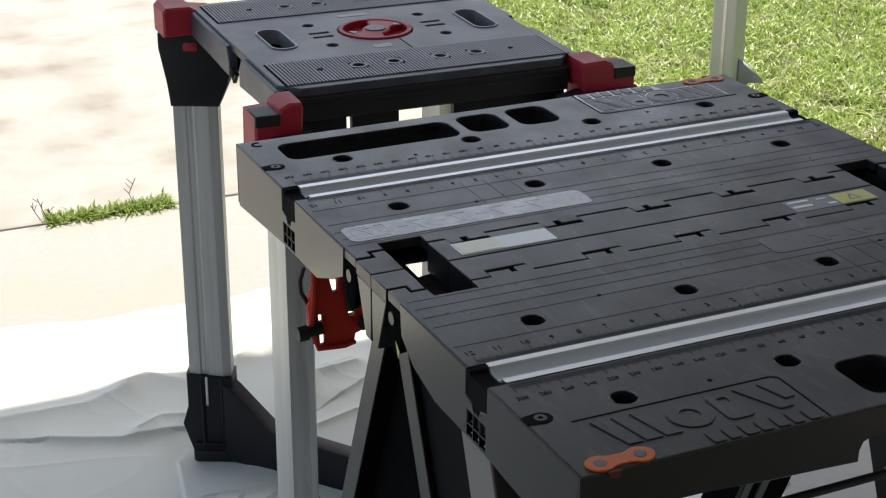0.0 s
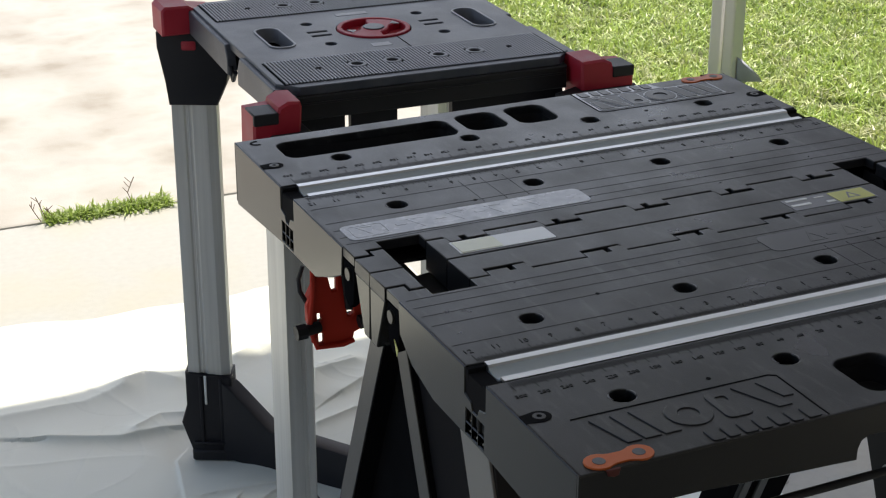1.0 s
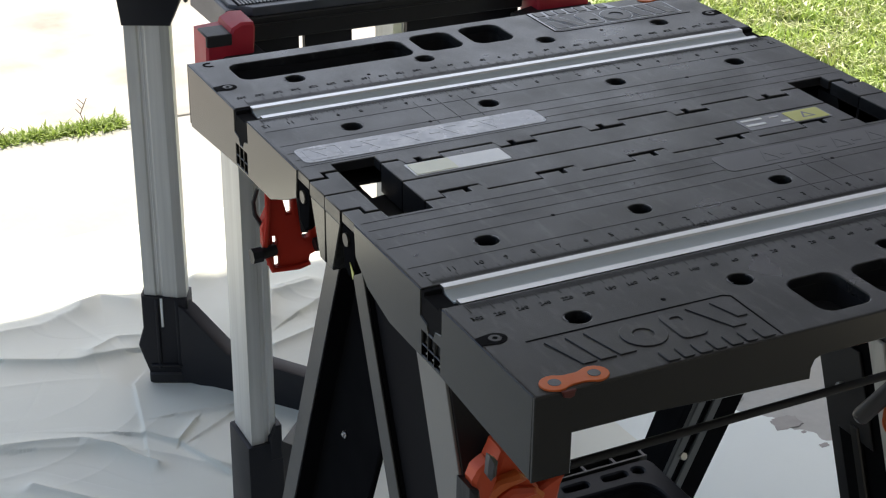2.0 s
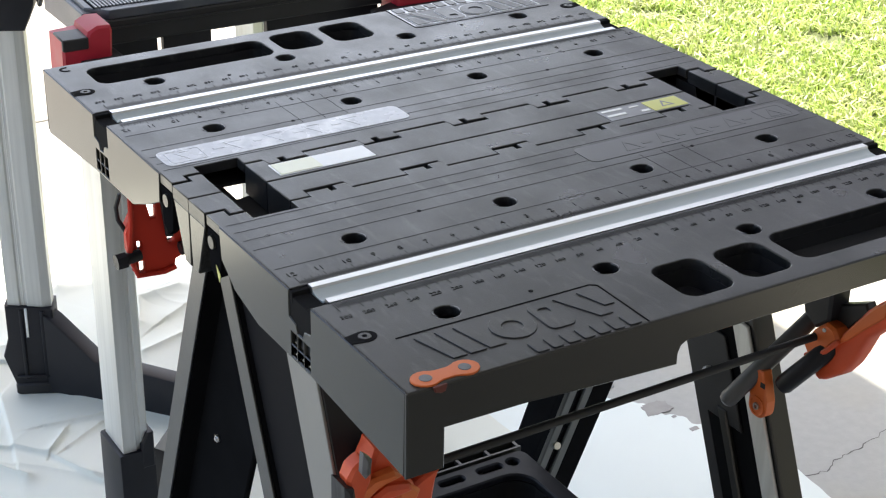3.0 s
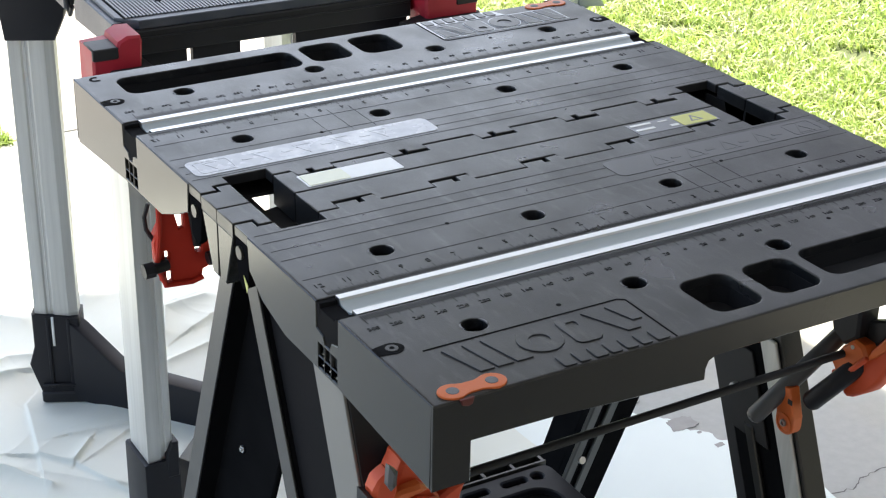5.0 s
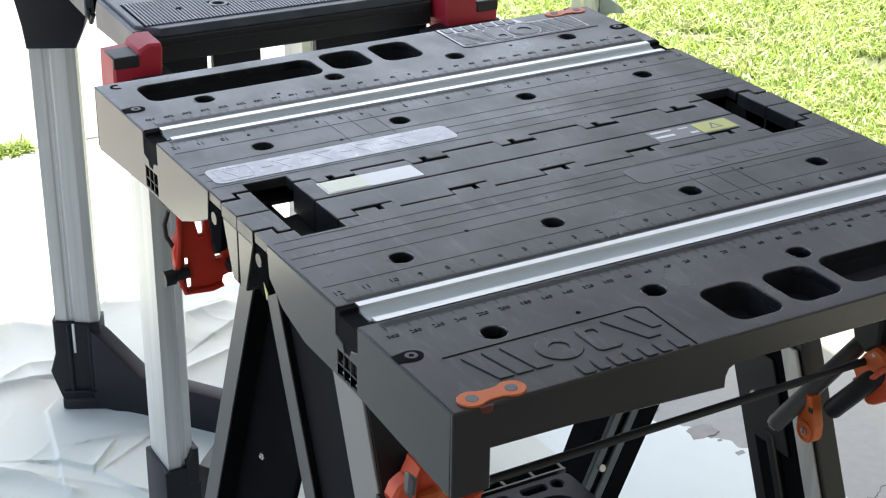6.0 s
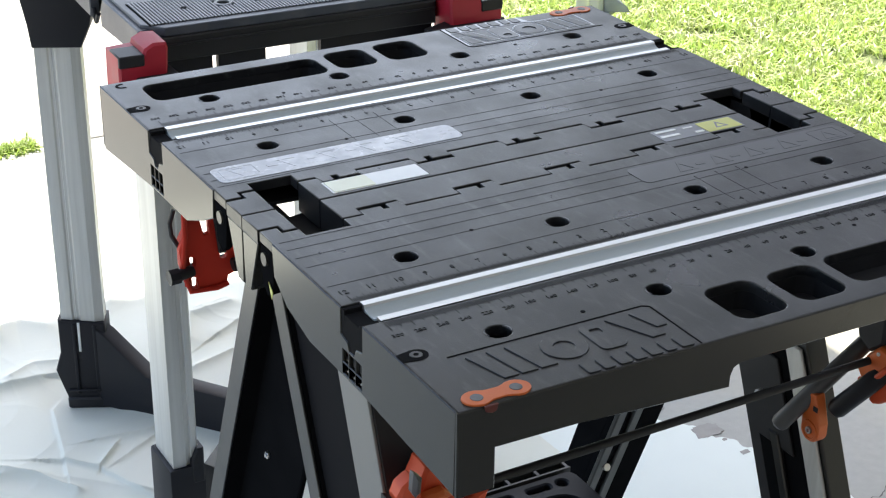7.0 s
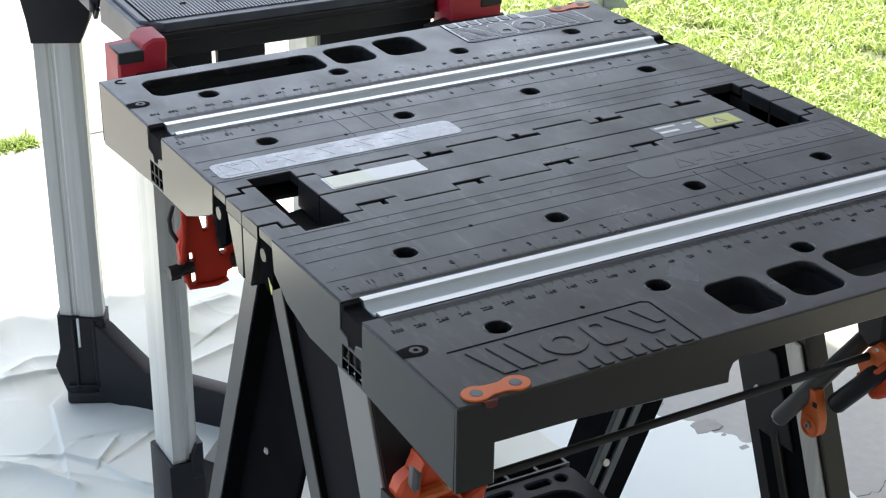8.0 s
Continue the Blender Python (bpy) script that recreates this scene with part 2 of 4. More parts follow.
def tube(points, r, n=12, caps=True, round_ends=False):
    """A round bar along points."""
    bm = bmesh.new()
    pts = [Vector(p) for p in points]
    radii = [r] * len(pts)
    if round_ends:
        a, b = (pts[0] - pts[1]).normalized(), (pts[-1] - pts[-2]).normalized()
        pts = [pts[0] + a * r * 0.7, pts[0] + a * r * 0.45] + pts + [pts[-1] + b * r * 0.45, pts[-1] + b * r * 0.7]
        radii = [r * 0.35, r * 0.8] + radii + [r * 0.8, r * 0.35]
    rings = []
    for i, p in enumerate(pts):
        d = (pts[min(i + 1, len(pts) - 1)] - pts[max(i - 1, 0)]).normalized()
        u = d.cross(Vector((0, 0, 1)) if abs(d.z) < 0.9 else Vector((1, 0, 0))).normalized()
        w = d.cross(u)
        rings.append([bm.verts.new(p + radii[i] * (u * math.cos(2 * math.pi * k / n) + w * math.sin(2 * math.pi * k / n))) for k in range(n)])
    for a, b in zip(rings, rings[1:]):
        for k in range(n):
            bm.faces.new((a[k], a[(k + 1) % n], b[(k + 1) % n], b[k]))
    if caps:
        bm.faces.new(rings[0][::-1])
        bm.faces.new(rings[-1])
    return bm


def prism(profile, a0, a1, axis='x', bevel=0.0):
    """A profile drawn out along an axis: (y, z) along x, or (x, z) along y, or (x, y) along z."""
    m = {'x': TO_YZ, 'y': TO_XZ, 'z': I4}[axis]
    return plate(profile, (), a0, a1, bevel, m)


def beam(p0, p1, w, x0, x1, bevel=0.002):
    """A slanting rail in the y-z plane: p0, p1 = (y, z) of its middle, w = its width along y (top, bottom)."""
    prof = [(p0[0] - w[0] / 2, p0[1]), (p0[0] + w[0] / 2, p0[1]), (p1[0] + w[1] / 2, p1[1]), (p1[0] - w[1] / 2, p1[1])]
    return prism(prof, x0, x1, 'x', bevel)


def crumple(bm, amp, seed, cuts=3):
    """Uneven, creased surface on a coarse solid."""
    bmesh.ops.triangulate(bm, faces=bm.faces)
    bmesh.ops.subdivide_edges(bm, edges=bm.edges[:], cuts=cuts, use_grid_fill=True)
    for v in bm.verts:
        q = v.co * 45 + Vector((seed, 0, 0))
        v.co += amp * (noise.noise_vector(q) + 0.6 * noise.noise_vector(q * 2.3))
    return bm


def translucent(m, share, tint):
    """Thin leaf or fabric: part of the light goes through."""
    n, l = m.node_tree.nodes, m.node_tree.links
    t, mx = n.new("ShaderNodeBsdfTranslucent"), n.new("ShaderNodeMixShader")
    t.inputs["Color"].default_value = rgb(tint)
    mx.inputs["Fac"].default_value = share
    l.new(n["Principled BSDF"].outputs["BSDF"], mx.inputs[1])
    l.new(t.outputs["BSDF"], mx.inputs[2])
    l.new(mx.outputs["Shader"], n["Material Output"].inputs["Surface"])


for m, level in ((TOP, 0.46), (SKIRT, 0.38), (GREYTOP, 0.45)):
    m.node_tree.nodes["Principled BSDF"].inputs["Specular IOR Level"].default_value = level
for m in (REDORANGE, BLACK, SOCK):
    m.node_tree.nodes["Principled BSDF"].inputs["Specular IOR Level"].default_value = 0.28
translucent(GRASS, 0.35, (0.44, 0.57, 0.14))
translucent(WEED, 0.40, (0.30, 0.42, 0.08))
translucent(CEIL, 0.10, (0.80, 0.81, 0.82))


# ---- ground ----
bm = bmesh.new()
merge(bm, plate([(-60, -60), (60, -60), (60, 60), (-60, 60)], (), -0.12, -0.045))
tagged(part("ground", bm, SOIL), "bare soil and short turf under the lawn", "ground", kind="structure")


def slab(x0, x1, y0, y1, mat, name, label, drop=0.0):
    """A cast slab with a gently uneven top and eased edges."""
    s = box(x0, x1, y0, y1, -0.10, 0.0 - drop, 0.008, 2)
    return tagged(part(name, s, mat), label, "paving", kind="structure")


JOINT = 2.262
slab(-9.0, 1.42, -6.0, JOINT - 0.007, APRON, "pavement", "pale trowelled concrete apron under the carport")
slab(-9.0, 1.42, JOINT + 0.007, 14.0, CONCRETE, "pavement", "sunlit driveway concrete with brown stains", 0.003)

# crack in the apron: a thin dark gap, a meandering strip
random.seed(5)
bm = bmesh.new()
prev = None
way = [(0.62, 0.250), (0.70, 0.262), (0.774, 0.2647), (0.813, 0.2566), (0.843, 0.2758), (0.868, 0.2778), (0.910, 0.2837), (0.970, 0.2973), (1.06, 0.312), (1.20, 0.36), (1.41, 0.40)]
for (ax, ay), (bx, by) in zip(way, way[1:]):
    for k in range(5):
        w = 0.0005 + 0.0009 * random.random()
        x, y = ax + (bx - ax) * k / 5, ay + (by - ay) * k / 5 + random.uniform(-0.0035, 0.0035)
        a, b = bm.verts.new((x, y - w, 0.0006)), bm.verts.new((x, y + w, 0.0006))
        if prev:
            bm.faces.new((prev[0], a, b, prev[1]))
        prev = (a, b)
tagged(part("crack", bm, CRACKED), "thin dark meandering crack in the concrete apron", "crack", kind="structure")

# white coating, peeled along a ragged border
random.seed(9)


def ragged(cx, cy, rx, ry, n, rough, seed):
    pts = []
    for k in range(n):
        a = 2 * math.pi * k / n
        q = Vector((math.cos(a) * 2.2, math.sin(a) * 2.2, seed))
        f = 1 + rough * (noise.noise(q) + 0.6 * noise.noise(q * 3.1) + 0.45 * noise.noise(q * 8.3) + 0.3 * noise.noise(q * 19))
        ex = math.copysign(abs(math.cos(a)) ** 0.55, math.cos(a))
        ey = math.copysign(abs(math.sin(a)) ** 0.55, math.sin(a))
        pts.append((cx + rx * f * ex, cy + ry * f * ey))
    return pts


holes = [ragged(0.69, 0.535, 0.026, 0.018, 36, 0.25, 3.3), ragged(0.705, 0.455, 0.008, 0.005, 20, 0.3, 5.1),
         ragged(0.735, 0.43, 0.006, 0.005, 20, 0.3, 7.7), ragged(0.66, 0.63, 0.014, 0.006, 20, 0.3, 8.2), ragged(0.70, 0.50, 0.004, 0.003, 14, 0.3, 6.2)]
tagged(part("floor_coating", plate(ragged(0.02, 0.12, 0.745, 0.60, 420, 0.035, 1.7), (), 0.0004, 0.0016), COATING),
       "white floor coating peeling along a ragged border", "coating", kind="structure")

for loop in holes:
    tagged(part("bare_patch", plate(loop, (), 0.0006, 0.0021), PATCH), "bare grey spot worn through the white coating", "stain", kind="structure")

# ---- carport: roof, posts, wall behind ----
bm = bmesh.new()
bmesh.ops.create_grid(bm, x_segments=24, y_segments=24, size=1.0)
for v in bm.verts:
    v.co = Vector((0.24 + 1.64 * v.co.x, -0.20 + 2.80 * v.co.y, 2.34 - 0.04 * math.cos(v.co.y * 40) ** 2))
tagged(part("ceiling", bm, CEIL), "white translucent corrugated carport roof sheet", "roof", kind="structure")
for y in (-2.9, -0.7, 2.56):
    tagged(part("roof_beam", box(-1.4, 1.88, y - 0.03, y + 0.03, 2.22, 2.30, 0.003), PAINTED), "off-white metal carport roof beam", "beam", kind="structure")
# unseen wall, added to hold back light from behind the camera
tagged(part("added_wall_south", box(-3.4, 4.4, -3.12, -3.0, 0.0, 3.2), WALLP), "unseen plain wall added behind to keep the front skirts dark", "wall", kind="structure")


# unseen wall, added so the top's right side reflects less sky
tagged(part("added_wall_east", box(8.5, 8.7, -3.0, 11.0, -0.05, 6.05), WALLP), "unseen plain wall added to darken the table top's reflections", "wall", kind="structure")
# unseen wall, added to cut light on faces turned to the camera
tagged(part("added_wall_west", box(-3.52, -3.40, -3.0, -0.9, 0.0, 3.2), WALLP), "unseen plain wall added to darken faces turned to the camera", "wall", kind="structure")


def carport_post(x, y, rz):
    p = thing("carport_post", (x, y, 0), "weathered off-white square metal carport post on a base plate", "post", group="carport posts", rz=rz)
    prof = rrect(-0.037, 0.037, -0.037, 0.037, 0.006, 3)
    part("shaft", plate(prof, [rrect(-0.034, 0.034, -0.034, 0.034, 0.004, 2)], 0.0, 2.30), PAINTED, p)
    part("seam", box(-0.0385, -0.0365, -0.006, 0.004, 0.0, 2.30), STEEL, p)
    part("base_plate", plate(rrect(-0.055, 0.055, -0.055, 0.055, 0.008, 3), (), 0.0, 0.012, 0.002), GUSSET, p, "dull zinc base plate")
    part("foot_gusset", plate([(0.030, 0.012), (0.105, 0.012), (0.030, 0.082)], (), -0.03, 0.03, 0.002, Matrix.Rotation(radians(-25 - rz), 4, 'Z') @ TO_XZ), GUSSET, p, "grey-blue foot gusset")
    for k, (bx, by) in enumerate(((-0.046, -0.046), (0.046, -0.046), (0.046, 0.046), (-0.046, 0.046))):
        part("bolt", merge(tube([(bx, by, 0.012), (bx, by, 0.020)], 0.006, 6), tube([(bx, by, 0.020), (bx, by, 0.026)], 0.003, 8)), STEEL, p)
    return p


carport_post(1.805, 2.52, 32)
carport_post(-1.32, 2.52, 0)

# ---- main work table ----
table = thing("work_table", (0, 0, 0), "black plastic folding clamping work table with aluminium tracks and splayed legs", "work table")
ZT = 0.81
HX = (-0.2286, -0.0762, 0.0762, 0.2286)
EDGE_X = (-0.22, -0.18, -0.12, -0.08, -0.02, 0.02, 0.08, 0.12, 0.18, 0.22)


def castle(base, tab, x0, x1):
    """Interlocking edge between x0 and x1."""
    pts = [(x0, base)]
    for k in range(0, 10, 2):
        a, b = EDGE_X[k], EDGE_X[k + 1]
        pts += [(a, base), (a, tab), (b, tab), (b, base)]
    return pts + [(x1, base)]


def notched(base, tab, x0, x1):
    """The board's side of that edge: each tongue is set back as far as an open notch."""
    pts = [(x0, base)]
    for k in range(0, 10, 2):
        a, b = EDGE_X[k], EDGE_X[k + 1]
        n0, n1 = a + 0.0215, a + 0.0275
        pts += [(a, base), (a, tab - 0.0035), (n0, tab - 0.0035), (n0, tab - 0.0105), (n1, tab - 0.0105), (n1, tab - 0.0012), (b, tab), (b + 0.003, base)]
    return pts + [(x1, base)]


def socket(cx, cy, r=0.0103):
    """A dog hole with two flats."""
    return [(cx + max(-r, min(r, 1.10 * r * math.cos(2 * math.pi * k / 20))), cy + 0.96 * r * math.sin(2 * math.pi * k / 20)) for k in range(20)]


def pocket(cx0, cx1, y0, y1, depth, m):
    """A tray cup below an opening."""
    bm = plate(rrect(cx0 - 0.0025, cx1 + 0.0025, y0 - 0.0025, y1 + 0.0025, 0.014), [rrect(cx0, cx1, y0, y1, 0.012)], ZT - depth, ZT - 0.0095, 0, m)
    return merge(bm, plate(rrect(cx0 - 0.0025, cx1 + 0.0025, y0 - 0.0025, y1 + 0.0025, 0.014), (), ZT - depth - 0.003, ZT - depth, 0, m))


POCKETS = ((-0.0495, 0.0005, -0.3715, -0.3135, 0.026), (0.0145, 0.0640, -0.3695, -0.3145, 0.026), (0.0775, 0.2810, -0.3640, -0.3120, 0.024))


def jaw(m, logo_pale):
    """One half of the table top, with its track, skirts and rulers."""
    X = 0.3178
    # outer board with sockets, trays and lug recess
    holes = [socket(hx, -0.2951) for hx in HX] + [rrect(a, b, c, d, 0.013) for a, b, c, d, _ in POCKETS]
    outer = rrect(-X + 0.001, X - 0.001, -0.3868, -0.2378, 0.002, 2)
    board = part("outer_board", plate(outer, holes, ZT - 0.010, ZT, 0.0012, m, 1), TOP, table)
    for a, b, c, d, dep in POCKETS:
        part("tray", pocket(a, b, c, d, dep, m), BLACK, board)
    # inner board with the interlocking edge
    edge = notched(-0.0490, -0.0352, -0.2405, 0.2405)
    W = X - 0.001
    left = [(-W, -0.0385), (-0.3005, -0.0385), (-0.3005, -0.0500), (-0.2840, -0.0500), (-0.2840, -0.0640), (-0.2405, -0.0640)]
    right = [(0.2405, -0.0640), (0.2840, -0.0640), (0.2840, -0.0500), (0.3005, -0.0500), (0.3005, -0.0385), (W, -0.0385)]
    outline = left + edge + right + [(W, -0.2000), (-W, -0.2000)]
    inner = part("inner_board", plate(outline, [socket(hx, -0.1437) for hx in HX], ZT - 0.010, ZT, 0.0010, m, 1), TOP, table)
    for y in (-0.164, -0.1235, -0.1035, -0.0855, -0.0690):
        part("score_line", box(-0.312, 0.312, y - 0.00028, y + 0.00028, ZT - 0.001, ZT + 0.00022, 0, 1, m), SCORE, inner)
    for x in (0.095, 0.12, 0.145):
        part("score_line", box(x - 0.0003, x + 0.0003, -0.178, -0.116, ZT - 0.001, ZT + 0.00022, 0, 1, m), SCORE, inner)
    # dark floor under both boards
    part("underside", plate([(-X + 0.004, -0.384), (X - 0.004, -0.384), (X - 0.004, -0.066), (-X + 0.004, -0.066)],
                            [rrect(a - 0.004, b + 0.004, c - 0.004, d + 0.004, 0.014) for a, b, c, d, _ in POCKETS], 0.782, 0.785, 0, m), BLACK, table)
    # aluminium T-track
    prof = [(-0.2372, 0.793), (-0.2002, 0.793), (-0.2002, ZT + 0.0004), (-0.2072, ZT + 0.0004), (-0.2080, 0.8085), (-0.2080, 0.8030),
            (-0.2110, 0.8010), (-0.2260, 0.8010), (-0.2290, 0.8030), (-0.2290, 0.8085), (-0.2298, ZT + 0.0004), (-0.2372, ZT + 0.0004)]
    bm = prism(prof, -0.3005, 0.3005, 'x')
    bm.transform(m)
    track = part("track", bm, ALU, table, "brushed aluminium track")
    arc = [(-0.2078, 0.8084), (-0.2090, 0.8070), (-0.2120, 0.8056), (-0.2165, 0.8050), (-0.2215, 0.8052), (-0.2250, 0.8060), (-0.2278, 0.8072), (-0.2292, 0.8084)]
    floor_bm = prism(arc + [(-0.2292, 0.8015), (-0.2078, 0.8015)], -0.3004, 0.3004, 'x')
    floor_bm.transform(m)
    part("track_groove", floor_bm, GROOVE, track, "dull grey track groove")
    for s in (-1, 1):
        cap = prism([(-0.2376, 0.7862), (-0.2260, 0.7832), (-0.2230, 0.7768), (-0.2150, 0.7768), (-0.2120, 0.7832), (-0.2002, 0.7862), (-0.2002, 0.8050), (-0.2376, 0.8050)], min(s * 0.3008, s * 0.3168), max(s * 0.3008, s * 0.3168), 'x', 0.0004)
        cap.transform(m)
        cap_ob = part("end_cap", cap, MARK, table, "black track end cap")
        for ya, yb in ((-0.2374, -0.2325), (-0.2055, -0.2006)):
            part("cap_lip", box(min(s * 0.3010, s * 0.3172), max(s * 0.3010, s * 0.3172), ya, yb, 0.7985, ZT - 0.0010, 0.0006, 1, m), MARK, cap_ob)
    # front skirt
    sk = [(-X, ZT - 0.0004), (X, ZT - 0.0004), (X, 0.742), (0.289, 0.742), (0.289, 0.766), (0.215, 0.766), (0.212, 0.779), (0.205, 0.783),
          (-0.062, 0.7835), (-0.0685, 0.7805), (-0.0712, 0.774), (-0.0714, 0.7640), (-0.150, 0.7675), (-0.214, 0.7718), (-0.2855, 0.7728), (-0.2855, 0.738), (-X, 0.738)]
    # the flat outline's third axis points to -y after the turn
    part("front_skirt", plate(sk, (), -0.3878, -0.3838, 0.001, m @ TO_XZ), SKIRT, table)
    part("corner_block", box(-X + 0.002, -0.2865, -0.3838, -0.36, 0.738, 0.80, 0.001, 1, m), SKIRT, table)
    # side skirts with a cell grid below each track end
    side = [(-0.3850, ZT - 0.0004), (-0.3838, 0.738), (-0.2380, 0.7480), (-0.1400, 0.7490), (-0.0950, 0.7668 if logo_pale else 0.7610), (-0.0690, 0.7795), (-0.0660, ZT - 0.0004),
            (-0.2000, ZT - 0.0004), (-0.2000, 0.7860), (-0.2120, 0.7830), (-0.2150, 0.7765), (-0.2230, 0.7765), (-0.2260, 0.7830), (-0.2378, 0.7860), (-0.2378, ZT - 0.0004)]
    cells = []
    for r, (za, zb) in enumerate(((0.7515, 0.7605), (0.7620, 0.7735))):
        for c in range(3):
            y0 = -0.2360 + c * 0.0118
            cells.append([(y0, za), (y0 + 0.0095, za), (y0 + 0.0095, zb), (y0, zb)])
    for s in (-1, 1):
        a, b = sorted((s * X, s * (X - 0.004)))
        part("side_skirt", plate(side, cells, a, b, 0.0008, m @ TO_YZ), SKIRT, table)
        part("cell_backing", box(min(s * (X - 0.009), s * (X - 0.012)), max(s * (X - 0.009), s * (X - 0.012)), -0.239, -0.198, 0.749, 0.776, 0, 1, m), BLACK, table)
        # hinge plate with a bolt beside the end block
        part("hinge_plate", plate([(-0.0655, 0.7995), (-0.0400, 0.7995), (-0.0385, 0.790), (-0.0430, 0.7600), (-0.0520, 0.7530), (-0.0640, 0.7600)], (),
                                  min(s * (X - 0.001), s * (X - 0.008)), max(s * (X - 0.001), s * (X - 0.008)), 0.0005, m @ TO_YZ), WEB, table)
        bolt = tube([(s * (X - 0.002), -0.0505, 0.7885), (s * (X + 0.0015), -0.0505, 0.7885)], 0.0062, 16)
        bolt.transform(m)
        part("bolt", bolt, LEG, table)
    # rulers
    bm = bmesh.new()
    for k in range(-192, 193):
        x = k * 0.0254 / 16
        ln = 0.0120 if k % 16 == 0 else 0.0095 if k % 8 == 0 else 0.0080 if k % 4 == 0 else 0.0065 if k % 2 == 0 else 0.0050
        merge_quad(bm, x - 0.00042, x + 0.00042, -0.1975, -0.1975 + ln, ZT + 0.00025, m)
    for k in range(-150, 151):
        x = k * 0.002
        ln = 0.0150 if k % 10 == 0 else 0.0115 if k % 5 == 0 else 0.0080
        merge_quad(bm, x - 0.00046, x + 0.00046, -0.2405 - ln, -0.2405, ZT + 0.00025, m)
    tagged(part("ruler_scale", bm, TICK, inner, "engraved inch and millimetre ticks"), kind="stuff")
    for k in range(-12, 13):
        part("numeral", words(str(abs(k)), 0.0092, 0.0002, m @ Matrix.Translation((k * 0.0254, -0.1790, ZT + 0.0002))), PRINT, inner)
    for k in range(-15, 16):
        part("numeral", words(str(abs(k) * 20), 0.0070, 0.0002, m @ Matrix.Translation((k * 0.02, -0.2645, ZT + 0.0002))), PRINT, board)
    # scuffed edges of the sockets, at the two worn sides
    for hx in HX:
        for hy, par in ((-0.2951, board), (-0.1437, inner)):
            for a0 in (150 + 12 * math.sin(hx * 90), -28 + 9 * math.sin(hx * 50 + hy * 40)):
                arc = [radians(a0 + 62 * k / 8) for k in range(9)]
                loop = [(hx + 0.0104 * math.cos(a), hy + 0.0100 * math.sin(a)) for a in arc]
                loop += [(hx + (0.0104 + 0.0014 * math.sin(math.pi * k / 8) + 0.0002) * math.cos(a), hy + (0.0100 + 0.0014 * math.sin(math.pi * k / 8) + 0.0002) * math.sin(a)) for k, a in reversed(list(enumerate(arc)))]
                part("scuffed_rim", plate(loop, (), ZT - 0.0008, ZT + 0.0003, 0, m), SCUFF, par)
    # small screw dimples
    for x, y in ((-0.1524, -0.123), (0.1524, -0.123), (-0.1524, -0.2985), (0.1524, -0.274)):
        part("dimple", plate(circle(x, y, 0.0021, 10), (), ZT - 0.001, ZT + 0.00025, 0, m), MARK, board)
    # lug recesses and washers near the short ends
    for x, y, s in ((-0.3027, -0.2985, -1), (0.3027, -0.2985, 1)):
        lug = plate([(x + 0.010 * math.cos(a), y + 0.0085 * math.sin(a)) for a in [radians(-95 + 190 * k / 10) for k in range(11)]] + [(x - 0.014, y + 0.006), (x - 0.014, y - 0.006)]
                    if s < 0 else [(x - 0.010 * math.cos(a), y - 0.0085 * math.sin(a)) for a in [radians(-95 + 190 * k / 10) for k in range(11)]] + [(x + 0.014, y - 0.006), (x + 0.014, y + 0.006)],
                    (), ZT - 0.002, ZT + 0.0004, 0, m)
        lug_ob = part("lug_recess", lug, MARK, board)
        part("washer", plate(circle(x, y, 0.0052, 18), [circle(x, y, 0.0022, 10)], ZT, ZT + 0.0009, 0.0002, m), TOP, lug_ob, "grey washer")
    hook = [(0.2965 + 0.0078 * math.cos(a), -0.3735 + 0.0068 * math.sin(a)) for a in [radians(-110 + 220 * k / 14) for k in range(15)]]
    hook += [(0.2965 + 0.0052 * math.cos(a), -0.3735 + 0.0043 * math.sin(a)) for a in [radians(110 - 220 * k / 14) for k in range(15)]]
    part("hook_groove", plate(hook, (), ZT - 0.001, ZT + 0.0004, 0, m), MARK, board)
    # embossed emblem panel: plain raised shapes
    bm = bmesh.new()
    for x0, y0, x1, y1 in ((-0.284, -0.3128, -0.106, -0.3128), (-0.106, -0.3128, -0.1005, -0.3165), (-0.1005, -0.3165, -0.1012, -0.3855)):
        d = Vector((x1 - x0, y1 - y0, 0)).normalized().cross(Vector((0, 0, 1))) * 0.0006
        merge(bm, plate([(x0 + d.x, y0 + d.y), (x1 + d.x, y1 + d.y), (x1 - d.x, y1 - d.y), (x0 - d.x, y0 - d.y)], (), ZT - 0.001, ZT + 0.0004, 0, m))
    part("emblem_outline", bm, MARK, board)
    shapes = [[(-0.273, -0.3205), (-0.258, -0.3205), (-0.250, -0.3605), (-0.262, -0.3605)], [(-0.255, -0.3205), (-0.243, -0.3205), (-0.233, -0.3605), (-0.247, -0.3605)],
              [(-0.239, -0.3205), (-0.222, -0.3205), (-0.216, -0.3605), (-0.230, -0.3605)], circle(-0.1975, -0.3405, 0.0190, 18),
              rrect(-0.174, -0.150, -0.3605, -0.3205, 0.006, 3), [(-0.147, -0.3205), (-0.136, -0.3205), (-0.117, -0.3605), (-0.129, -0.3605)],
              [(-0.124, -0.3205), (-0.107, -0.3205), (-0.107, -0.3480), (-0.116, -0.3480)]]
    for sh in shapes:
        hole = [circle(-0.1975, -0.3405, 0.0085, 14)] if len(sh) == 18 else [rrect(-0.167, -0.158, -0.336, -0.328, 0.002, 2)] if len(sh) == 16 else []
        part("emblem_shape", plate(sh, hole, ZT - 0.001, ZT + 0.0009, 0.0004, m), TOP, board)
        if logo_pale:
            wide = inset(sh if area(sh) > 0 else sh[::-1], -0.0011)
